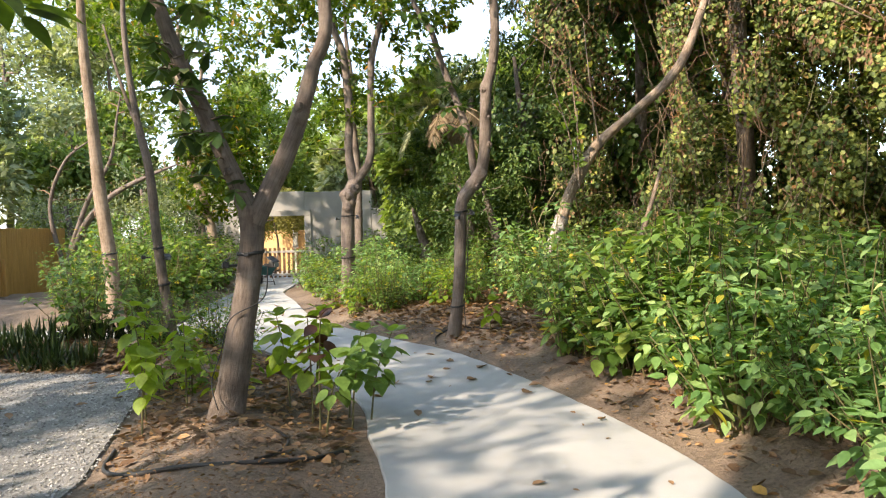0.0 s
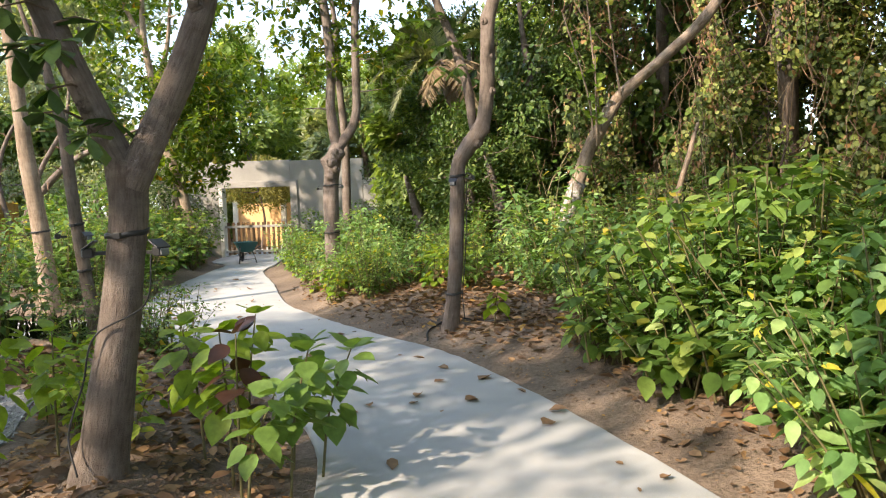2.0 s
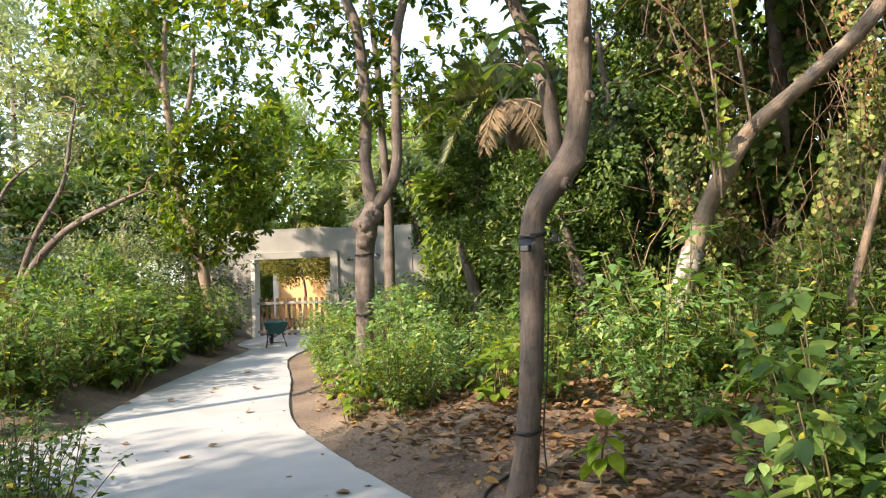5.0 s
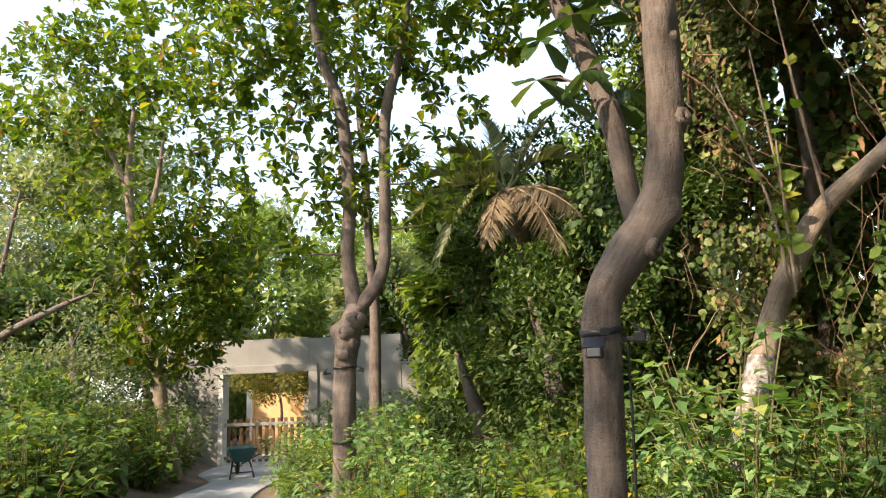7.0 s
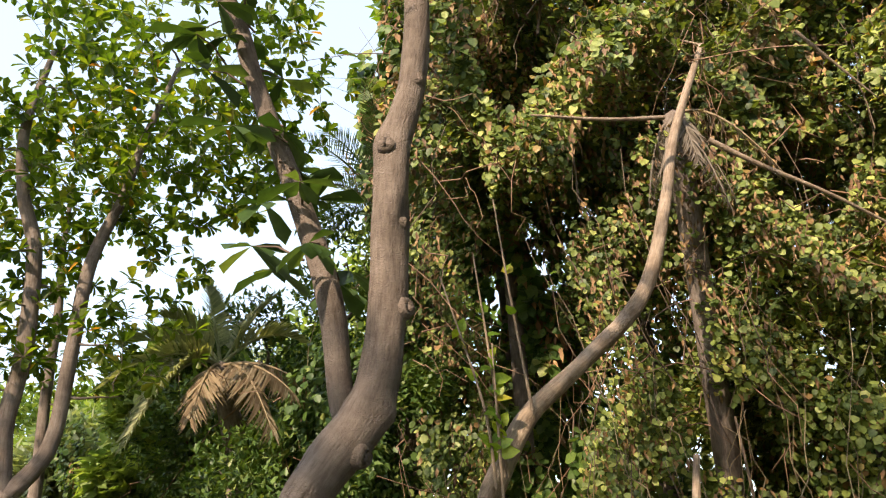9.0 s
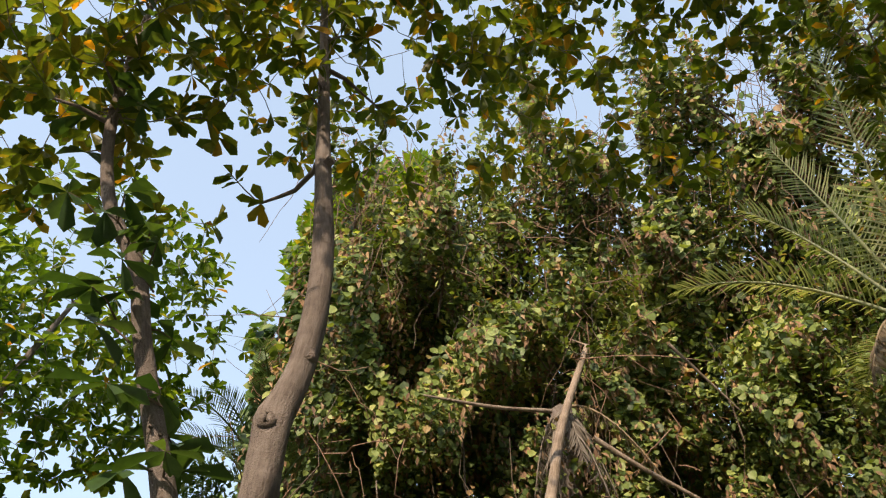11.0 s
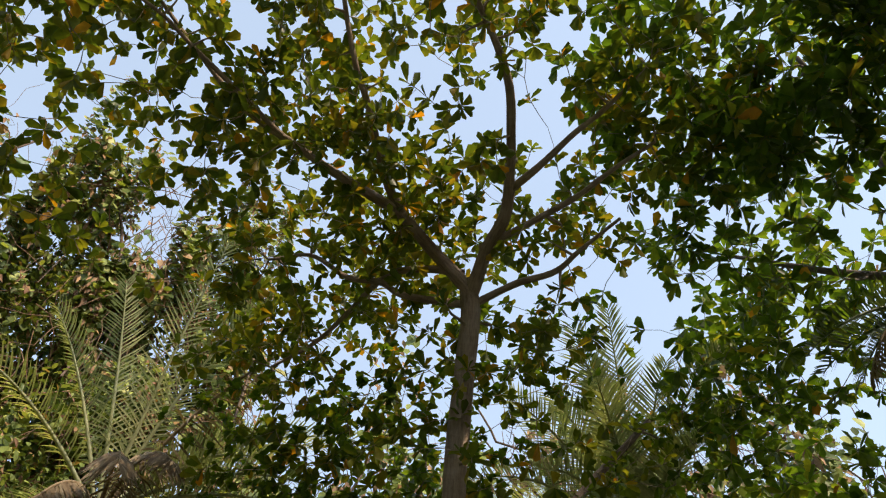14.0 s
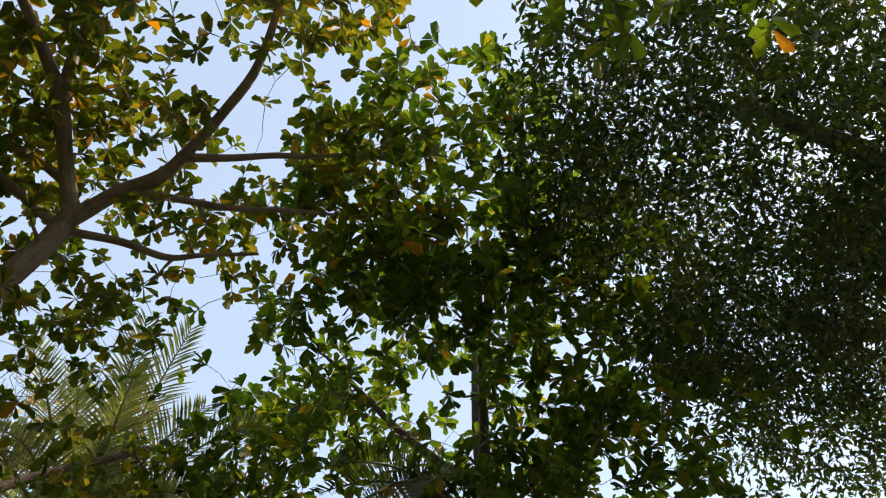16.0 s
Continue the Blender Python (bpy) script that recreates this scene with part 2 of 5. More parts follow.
# ---- mesh helpers ----


def tri_mesh(name, verts, tris, mat, smooth=True):
    me = bpy.data.meshes.new(name)
    v, f = np.asarray(verts, dtype=np.float32), np.asarray(tris, dtype=np.int32)
    wrap, v = (v[:, 3:], np.ascontiguousarray(v[:, :3])) if v.shape[1] == 6 else (None, v)
    me.vertices.add(len(v))
    me.vertices.foreach_set("co", v.ravel())
    me.loops.add(f.size)
    me.loops.foreach_set("vertex_index", f.ravel())
    me.polygons.add(len(f))
    me.polygons.foreach_set("loop_start", np.arange(0, f.size, f.shape[1], dtype=np.int32))
    me.polygons.foreach_set("use_smooth", np.full(len(f), smooth))
    me.update(calc_edges=True)
    if wrap is not None:
        me.attributes.new("bark", "FLOAT_VECTOR", "POINT").data.foreach_set("vector", np.ascontiguousarray(wrap).ravel())
    me.materials.append(mat)
    return me


def joined(pieces):
    vs, fs, k = [], [], 0
    cols = max(v.shape[1] for v, f in pieces)
    for v, f in pieces:
        v = np.hstack([v, np.zeros((len(v), cols - v.shape[1]))])
        vs.append(v), fs.append(f + k)
        k += len(v)
    return np.concatenate(vs), np.concatenate(fs)


def put(name, geo, mat, parent=None, label="", smooth=True, kind=""):
    ob = new(name, tri_mesh(name, geo[0], geo[1], mat, smooth))
    ob.parent = parent
    return tagged(ob, label, kind=kind)


def part(name, bm, mat, parent=None, label="", smooth=False):
    me = bpy.data.meshes.new(name)
    bmesh.ops.recalc_face_normals(bm, faces=bm.faces[:])
    bm.to_mesh(me)
    bm.free()
    me.materials.append(mat)
    if smooth:
        me.polygons.foreach_set("use_smooth", [True] * len(me.polygons))
    ob = new(name, me)
    ob.parent = parent
    return tagged(ob, label)


def empty(name, label, category, place=(0, 0, 0), group="", kind=""):
    ob = new(name)
    ob.location = place
    return tagged(ob, label, category, group, kind)


def box(lo, hi, bevel=0.0, bm=None, turn=None):
    bm = bm or bmesh.new()
    lo, hi = Vector(lo), Vector(hi)
    m = Matrix.Translation((lo + hi) / 2) @ (turn or Matrix()) @ Matrix.Diagonal((*(hi - lo), 1))
    got = bmesh.ops.create_cube(bm, size=1, matrix=m)["verts"]
    if bevel:
        edges = list({e for v in got for e in v.link_edges})
        bmesh.ops.bevel(bm, geom=edges, offset=bevel, segments=2, affect="EDGES", profile=0.5)
    return bm


def spline(points, steps=6):
    """A smooth line through control points."""
    p = np.asarray(points, float)
    q = np.vstack([2 * p[0] - p[1], p, 2 * p[-1] - p[-2]])
    t = np.linspace(0, 1, steps, endpoint=False)[:, None]
    out = []
    for a, b, c, d in zip(q[:-3], q[1:-2], q[2:-1], q[3:]):
        out.append(0.5 * (2 * b + (c - a) * t + (2 * a - 5 * b + 4 * c - d) * t**2 + (3 * b - a - 3 * c + d) * t**3))
    return np.vstack([*out, p[-1:]])


def tube(points, radii, sides=6, rough=0.0, seed=0, knots=()):
    p = np.asarray(points, float)
    n = len(p)
    r = np.interp(np.linspace(0, 1, n), np.linspace(0, 1, len(radii)), radii)
    tan = np.gradient(p, axis=0)
    tan /= np.linalg.norm(tan, axis=1)[:, None] + 1e-9
    ref = np.array([1.0, 0.13, 0.0]) if abs(tan[:, 2]).mean() > 0.5 else np.array([0.0, 0.1, 1.0])
    u = ref - tan * (tan @ ref)[:, None]
    u /= np.linalg.norm(u, axis=1)[:, None]
    w = np.cross(tan, u)
    a = np.linspace(0, 2 * math.pi, sides, endpoint=False)
    rad = np.repeat(r[:, None], sides, 1)
    if rough:
        g = np.random.default_rng(seed)
        ph = g.uniform(0, 6.28, 8)
        s = np.linspace(0, 1, n)[:, None] * n
        rad = rad * (1 + rough * (np.sin(2 * a + ph[0] + s * 0.23) * 0.6 + np.sin(3 * a + ph[1] - s * 0.31) * 0.5 + np.sin(s * 0.8 + ph[2]) * 0.35 + np.sin(5 * a + s * 0.6 + ph[3]) * 0.3))
        for at, ang, size in knots:
            d = np.exp(-(((np.arange(n) / (n - 1) - at) * n / 2.0) ** 2))[:, None] * np.exp(-(((a - ang + math.pi) % (2 * math.pi) - math.pi) / 0.5) ** 2)
            rad = rad + d * size
    v = p[:, None, :] + rad[:, :, None] * (np.cos(a)[None, :, None] * u[:, None, :] + np.sin(a)[None, :, None] * w[:, None, :])
    run = np.concatenate([[0], np.cumsum(np.linalg.norm(np.diff(p, axis=0), axis=1))]) + p[0].sum()
    wrap = np.stack([rad * np.cos(a), rad * np.sin(a), np.repeat(run[:, None], sides, 1)], -1).reshape(-1, 3)
    v = np.hstack([v.reshape(-1, 3), wrap])
    i, j = np.meshgrid(np.arange(n - 1), np.arange(sides), indexing="ij")
    k = (j + 1) % sides
    q = np.stack([i * sides + j, i * sides + k, (i + 1) * sides + k, (i + 1) * sides + j], -1).reshape(-1, 4)
    f = np.concatenate([q[:, [0, 1, 2]], q[:, [0, 2, 3]]])
    cap = len(v)
    v = np.vstack([v, np.hstack([p[-1:] + tan[-1:] * r[-1] * 0.5, [[0, 0, run[-1]]]])])
    top = (n - 1) * sides
    f = np.concatenate([f, np.stack([top + np.arange(sides), top + (np.arange(sides) + 1) % sides, np.full(sides, cap)], -1)])
    return v, f


# blade outlines: x along the leaf, y across, z out of its plane
HEART = (np.array([[0, 0, 0], [0.18, 0.46, 0.06], [0.55, 0.42, 0.05], [1, 0, -0.12], [0.55, -0.42, 0.05], [0.18, -0.46, 0.06], [0.42, 0, -0.03]]), np.array([[6, 1, 0], [6, 2, 1], [6, 3, 2], [6, 4, 3], [6, 5, 4], [6, 0, 5]]))
OVATE = (np.array([[0, 0, 0], [0.28, 0.40, 0.05], [0.66, 0.34, 0.03], [1, 0, -0.14], [0.66, -0.34, 0.03], [0.28, -0.40, 0.05], [0.45, 0, -0.03]]), HEART[1])
OBOVATE = (np.array([[0, 0, 0], [0.40, 0.27, 0.05], [0.80, 0.40, 0.03], [1, 0, -0.10], [0.80, -0.40, 0.03], [0.40, -0.27, 0.05], [0.55, 0, -0.04]]), HEART[1])
SPADE = (np.array([[0, 0, 0], [0.26, 0.48, 0.06], [1, 0, -0.12], [0.26, -0.48, 0.06], [0.42, 0, -0.03]]), np.array([[4, 1, 0], [4, 2, 1], [4, 3, 2], [4, 0, 3]]))
KITE = (np.array([[0, 0, 0], [0.45, 0.5, 0.06], [1, 0, -0.1], [0.45, -0.5, 0.06]]), np.array([[0, 2, 1], [0, 3, 2]]))
ROUND = (np.array([[0, 0, 0], [0.25, 0.44, 0.05], [0.7, 0.4, 0.04], [1, 0, -0.1], [0.7, -0.4, 0.04], [0.25, -0.44, 0.05]]), np.array([[0, 2, 1], [0, 3, 2], [0, 4, 3], [0, 5, 4]]))
BLADE = (np.array([[0, 0.25, 0], [0, -0.25, 0], [0.5, 0.5, -0.02], [0.5, -0.5, -0.02], [1, 0, -0.2]]), np.array([[0, 1, 3], [0, 3, 2], [2, 3, 4]]))

_rib, _edge = [(0, 0), (0.28, 0), (0.5, 0), (0.75, 0), (1, 0)], [(0.1, 0.27), (0.28, 0.45), (0.52, 0.45), (0.78, 0.25)]
_pts = [(x, 0, -0.16 * x * x) for x, _ in _rib] + [(x, w, 0.05 - 0.16 * x * x) for x, w in _edge] + [(x, -w, 0.05 - 0.16 * x * x) for x, w in _edge]
_half = [(0, 1, 5), (1, 6, 5), (1, 2, 6), (2, 7, 6), (2, 3, 7), (3, 8, 7), (3, 4, 8)]
FULL = (np.array(_pts, float), np.array(_half + [(a, c + 4 if c > 4 else c, b + 4 if b > 4 else b) for a, b, c in _half]))  # smooth oval leaf with a midrib


def unit(v):
    return v / (np.linalg.norm(v, axis=-1, keepdims=True) + 1e-9)


def blades(pos, heading, up, length, width, outline=OVATE):
    """Leaves at pos, pointing along heading, with their upper face towards up."""
    x = unit(np.asarray(heading, float))
    up = np.asarray(up, float)
    z = unit(up - x * (x * up).sum(-1, keepdims=True))
    y = np.cross(z, x)
    tv, tf = outline
    length, width = np.broadcast_to(length, len(pos))[:, None, None], np.broadcast_to(width, len(pos))[:, None, None]
    v = np.asarray(pos)[:, None, :] + length * (x[:, None] * tv[None, :, :1] + z[:, None] * tv[None, :, 2:]) + width * y[:, None] * tv[None, :, 1:2]
    f = tf[None] + (np.arange(len(pos)) * len(tv))[:, None, None]
    return v.reshape(-1, 3), f.reshape(-1, 3)


def ball(g, n):
    return unit(g.normal(size=(n, 3)))


# ---- plan ----
RIGHT_EDGE = [(2.5, -9), (2.4, -2), (2.15, 2), (1.98, 3.86), (1.78, 4.9), (1.25, 6.5), (0.56, 8.15), (0.05, 9.15), (-0.65, 10.05), (-1.43, 11.1), (-2.08, 12.1), (-2.55, 12.9), (-3.1, 14.3), (-3.8, 16.4), (-4.75, 18.9), (-5.05, 21), (-5.3, 23.5), (-5.4, 31)]
LEFT_EDGE = [(-7.7, 31), (-7.6, 23.5), (-6.5, 21.2), (-6.25, 19.4), (-5.9, 16.8), (-5.6, 15), (-5.3, 13.7), (-4.95, 12.35), (-5.35, 11.9), (-8.5, 11.8), (-8.5, 10.5), (-4.5, 10.4), (-3.2, 10.02), (-2.6, 9.5), (-1.92, 8.5), (-0.8, 6.62), (-0.46, 5.3), (-0.15, 3.9), (0.0, 2), (0.1, -2), (0.2, -9)]
OUTLINE = np.array(RIGHT_EDGE + LEFT_EDGE, float)
STONES = np.array([(-2.2, -6), (-2.2, 3.9), (-2.25, 4.3), (-3.0, 6.7), (-3.55, 7.9), (-5.4, 8.1), (-9, 8.3), (-9, -6)], float)


def outside(p, poly):
    """Distance from points to a closed outline, negative inside it."""
    a, b = poly, np.roll(poly, -1, 0)
    d = np.full(len(p), 1e9)
    inside = np.zeros(len(p), bool)
    for s, e in zip(a, b):
        se = e - s
        t = np.clip(((p - s) @ se) / (se @ se), 0, 1)
        d = np.minimum(d, np.linalg.norm(p - s - t[:, None] * se, axis=1))
        cross = (s[1] > p[:, 1]) != (e[1] > p[:, 1])
        with np.errstate(divide="ignore", invalid="ignore"):
            inside ^= cross & (p[:, 0] < (e[0] - s[0]) * (p[:, 1] - s[1]) / (e[1] - s[1]) + s[0])
    return np.where(inside, -d, d)


def ground_z(x, y):
    p = np.stack([np.ravel(x), np.ravel(y)], 1).astype(float)
    d = np.minimum(outside(p, OUTLINE), outside(p, STONES))
    t = np.clip(d / 1.3, 0, 1)
    lump = 0.035 * (np.sin(p[:, 0] * 2.3 + 1.3 * np.sin(p[:, 1] * 1.7)) + np.sin(p[:, 1] * 3.1 + np.cos(p[:, 0] * 2.9))) + 0.018 * np.sin(p[:, 0] * 7.1 + 2 * np.sin(p[:, 1] * 5.3)) * np.sin(p[:, 1] * 6.7)
    z = -0.035 + (0.27 * t * t * (3 - 2 * t) + lump * t) * (np.hypot(p[:, 0], p[:, 1] - 10) < 40)
    return z


def ground_at(x, y):
    return float(ground_z(np.array([x]), np.array([y]))[0])

# ---- ground, path, gravel ----


def spread_axis(lo, hi, step, far):
    mid = np.arange(lo, hi + step / 2, step)
    out = [step]
    while sum(out) < far:
        out.append(out[-1] * 1.35)
    run = np.cumsum(out)
    return np.concatenate([lo - run[::-1], mid, hi + run])


gx, gy = spread_axis(-13, 13, 0.16, 700), spread_axis(-7, 27, 0.16, 700)
GX, GY = np.meshgrid(gx, gy, indexing="ij")
verts = np.stack([GX.ravel(), GY.ravel(), ground_z(GX, GY)], 1)
i, j = np.meshgrid(np.arange(len(gx) - 1), np.arange(len(gy) - 1), indexing="ij")
k = i * len(gy) + j
quads = np.stack([k, k + len(gy), k + len(gy) + 1, k + 1], -1).reshape(-1, 4)
tagged(new("ground", tri_mesh("ground", verts, quads, SOIL)), "bare sandy brown soil of the planting beds", "ground", kind="structure")


def slab(name, outline, top, depth, mat, bevel):
    bm = bmesh.new()
    ring = [bm.verts.new((x, y, top)) for x, y in outline]
    f = bm.faces.new(ring)
    if f.normal.z < 0:
        f.normal_flip()
    got = bmesh.ops.extrude_face_region(bm, geom=[f])
    for v in got["geom"]:
        if isinstance(v, bmesh.types.BMVert):
            v.co.z = top - depth
    bmesh.ops.recalc_face_normals(bm, faces=bm.faces[:])
    if bevel:
        top_edges = [e for e in bm.edges if all(abs(v.co.z - top) < 1e-4 for v in e.verts)]
        bmesh.ops.bevel(bm, geom=top_edges, offset=bevel, segments=2, affect="EDGES", profile=0.5)
    bmesh.ops.triangulate(bm, faces=[f for f in bm.faces if len(f.verts) > 4])
    return part(name, bm, mat)


def wavy(points, steps, amount, seed):
    """The outline drawn smooth, with a slightly uneven edge."""
    g = np.random.default_rng(seed)
    p = spline([(x, y, 0) for x, y in points], steps)[:, :2]
    return p + g.normal(size=p.shape) * amount


pavement = slab("pavement", np.vstack([wavy(RIGHT_EDGE, 6, 0.008, 1), wavy(LEFT_EDGE, 5, 0.008, 2)]), 0.0, 0.09, CONCRETE, 0.012)
tagged(pavement, "pale grey poured concrete garden path, dusty", "path", kind="structure")
gravel = slab("gravel_yard", STONES, -0.012, 0.06, GRAVEL, 0)
tagged(gravel, "grey gravel surface beside the planting bed", "gravel", kind="structure")
ico = np.array([[1, 0, 0], [-1, 0, 0], [0, 1, 0], [0, -1, 0], [0, 0, 1], [0, 0, -1]], float)
icof = np.array([[0, 2, 4], [2, 1, 4], [1, 3, 4], [3, 0, 4], [2, 0, 5], [1, 2, 5], [3, 1, 5], [0, 3, 5]])
g = np.random.default_rng(5)
pp = np.stack([g.uniform(-7, -2.1, 16000), g.uniform(2.5, 8.2, 16000)], 1)
pp = pp[outside(pp, STONES) < 0.04]
size = g.uniform(0.006, 0.017, (len(pp), 1, 1)) * g.uniform(0.7, 1.3, (len(pp), 1, 3)) * np.array([1, 1, 0.6])
vv = np.concatenate([pp, np.full((len(pp), 1), -0.008)], 1)[:, None] + (ico + g.normal(size=(len(pp), 6, 3)) * 0.18) * size
put("pebbles", (vv.reshape(-1, 3), (icof[None] + np.arange(len(pp))[:, None, None] * 6).reshape(-1, 3)), PEBBLE, gravel, smooth=False, kind="stuff")

# ---- gate wall, picket gate, buildings behind ----
wall = empty("wall_gate", "grey plastered garden wall with a framed gateway", "wall", (-6, 24.5, 0), kind="structure")
wall_mat = PLASTER


def wall_part(name, lo, hi, mat, bevel=0.01, label="", parent=None):
    parent = parent or wall
    ob = part(name, box(lo, hi, bevel), mat, parent, label)
    ob.matrix_parent_inverse = Matrix.Translation(-parent.location)
    return ob


wall_part("wall_panel", (-9.6, 24.5, -0.1), (-7.72, 24.8, 3.05), PLASTER)
wall_part("wall_panel", (-7.72, 24.5, 2.22), (-5.42, 24.8, 3.05), PLASTER)
wall_part("wall_panel", (-5.42, 24.5, -0.1), (-3.1, 24.8, 3.02), PLASTER)
wall_part("wall_panel", (-3.1, 24.52, -0.1), (-2.58, 24.78, 2.4), PLASTER)
wall_part("door_surround", (-7.85, 24.44, 2.2), (-5.2, 24.5, 2.4), PLASTER, 0.012, "raised plaster band")
wall_part("door_surround", (-5.43, 24.44, -0.1), (-5.2, 24.5, 2.2), PLASTER, 0.012)
wall_part("jamb", (-7.74, 24.42, -0.1), (-7.62, 24.8, 2.2), WHITE_PAINT, 0.008, "white painted jamb")
gate = empty("picket_gate", "low picket gate with grey rails and brown wooden pickets", "gate", (-6.5, 24.55, 0))
for z0, z1 in ((0.92, 1.0), (0.12, 0.2)):
    wall_part("rail", (-7.6, 24.47, z0), (-5.44, 24.515, z1), RAILGREY, 0.008, "weathered grey rail", gate)
picket_mesh = None
for n_, x in enumerate(np.linspace(-7.5, -5.55, 13)):
    if picket_mesh is None:
        bm = box((-0.045, -0.012, 0.06), (0.045, 0.012, 1.1), 0.006)
        ob = part("picket", bm, PICKET, gate)
        picket_mesh = ob.data
    else:
        ob = new("picket", picket_mesh)
        ob.parent = gate
    ob.location = (x + 6.5, -0.02, 0.0)

court = empty("garden_building", "orange rendered wall with white corner posts", "building", (-7.7, 30.2, 0))
wall_part("wall", (-9.1, 30.3, -0.05), (-5.6, 30.6, 1.72), ORANGE_PAINT, 0.02, "", court)
for x in (-9.15, -7.2):
    wall_part("post", (x - 0.1, 30.15, -0.05), (x + 0.1, 30.3, 1.86), WHITE_PAINT, 0.01, "white post", court)

fence = empty("wooden_fence", "tall fence of yellow-brown upright boards", "fence", (-10.7, 17, 0))
for n_, y in enumerate(np.arange(15.0, 18.7, 0.19)):
    wall_part("board", (-10.72, y, -0.05), (-10.69, y + 0.183, 1.88 + 0.012 * math.sin(n_ * 2.7)), BOARD, 0.004, "", fence)
for y in (15.6, 16.1):
    wall_part("post", (-10.69, y, -0.05), (-10.6, y + 0.09, 1.15), BOARD, 0.01, "round-edged yellow post", fence)
wall_part("cross_rail", (-10.79, 15, 1.5), (-10.73, 18.6, 1.6), BOARD, 0.005, "", fence)

# ---- trees ----


def grow(nodes, radii, targets, g, reach=1.4, thick=0.05, droop=0.05, sides=5):
    """Branches that lead from a skeleton of nodes to each target, joining the nearest wood already grown."""
    pts, rad = np.asarray(nodes, float), np.asarray(radii, float)
    order = np.argsort([np.min(np.linalg.norm(pts - t, axis=1)) for t in targets])
    wood, ends = [], []
    for t in np.asarray(targets)[order]:
        d = np.linalg.norm(pts - t, axis=1) + 0.25 * np.clip(pts[:, 2] - t[2], 0, None)
        k = int(np.argmin(d))
        a, L = pts[k], np.linalg.norm(pts[k] - t)
        if L < 0.05:
            continue
        r0 = min(rad[k] * 0.72, 0.006 + 0.022 * L + thick * 0.1)
        m = max(3, min(7, int(L / 0.22) + 2))
        s = np.linspace(0, 1, m)[:, None]
        side = unit(np.cross(t - a, g.normal(size=3))) * L * g.uniform(-0.14, 0.14)
        line = a + (t - a) * s + side * np.sin(s * math.pi) + np.array([0, 0, -droop * L]) * np.sin(s * math.pi) + g.normal(size=(m, 3)) * 0.02 * L * np.sin(s * math.pi)
        rr = np.linspace(r0, max(0.004, r0 * 0.35), m)
        wood.append(tube(line, rr, sides if r0 > 0.012 else 4))
        pts, rad = np.vstack([pts, line[1:]]), np.concatenate([rad, rr[1:]])
        ends.append((line[-1], line[-1] - line[-2]))
    return wood, ends


def rosettes(ends, g, count, length, width, outline=OBOVATE, flat=0.55, loose=0.0):
    pos, head, up, ln = [], [], [], []
    for p, d in ends:
        d = unit(d)
        n = g.integers(count[0], count[1] + 1)
        a0 = g.uniform(0, 6.28)
        side = unit(np.cross(d, np.array([0.3, 0.2, 1.0])))
        up2 = np.cross(side, d)
        axis = unit(d * 0.6 + np.array([0, 0, 0.5]))
        for q in range(n):
            a = a0 + q * 6.283 / n + g.uniform(-0.25, 0.25)
            h = side * math.cos(a) + up2 * math.sin(a) + d * g.uniform(0.15, 0.9) + np.array([0, 0, g.uniform(-0.45, 0.25)])
            pos.append(p - d * g.uniform(0, 0.08) + g.normal(size=3) * loose), head.append(h), up.append(axis * flat + np.array([0, 0, 0.6]) + g.normal(size=3) * 0.25)
            ln.append(g.uniform(*length))
    ln = np.array(ln)
    return blades(np.array(pos), np.array(head), np.array(up), ln, ln * width * g.uniform(0.85, 1.15, len(ln)), outline)


def crown_points(g, n, centre, radii, shell=0.35):
    p = ball(g, n) * (shell + (1 - shell) * g.uniform(0, 1, (n, 1)) ** 0.5)
    return np.array(centre) + p * np.array(radii)


def tree(name, label, limbs, crowns, leaf, seed, bark=BARK, count=(6, 9), length=(0.12, 0.2), width=0.6, outline=OBOVATE, sides=18, knots=(), girth=1.0, loose=0.0, clump=1):
    """limbs: (points, radii) with the trunk first; crowns: (number, centre, radii) of leafy twig ends."""
    g = np.random.default_rng(seed)
    nodes, radii, root = [], [], None
    for n_, (points, rr) in enumerate(limbs):
        rr = [r * girth for r in rr]
        line = spline(points, 9)
        geo = tube(line, rr, sides if n_ == 0 else max(8, sides - 4), 0.055, seed + n_, knots if n_ == 0 else ())
        if root is None:
            root = empty(name, label, "tree", tuple(points[0]))
            inv = Matrix.Translation(-Vector(points[0]))
        ob = put("trunk" if n_ == 0 else "limb", geo, bark, root)
        ob.matrix_parent_inverse = inv
        keep = line[:, 2] > (0.45 * line[:, 2].max() if n_ == 0 else 0)
        nodes += list(line[keep])
        radii += list(np.interp(np.linspace(0, 1, len(line)), np.linspace(0, 1, len(rr)), rr)[keep])
    if clump > 1:  # twig ends gather in tufts, with gaps of sky between
        hearts = np.concatenate([crown_points(g, int(c[0] / clump * 1.25), *c[1:]) for c in crowns])
        targets = np.repeat(hearts, clump, 0) + g.normal(size=(len(hearts) * clump, 3)) * np.array([0.24, 0.24, 0.17])
    else:
        targets = np.concatenate([crown_points(g, *c) for c in crowns])
    wood, ends = grow(nodes, radii, targets, g)
    ob = put("branch_wood", joined(wood), bark, root, kind="stuff")
    ob.matrix_parent_inverse = inv
    ob = put("crown", rosettes(ends, g, count, length, width, outline, 0.55, loose), leaf, root, kind="stuff")
    ob.matrix_parent_inverse = inv
    return root, inv


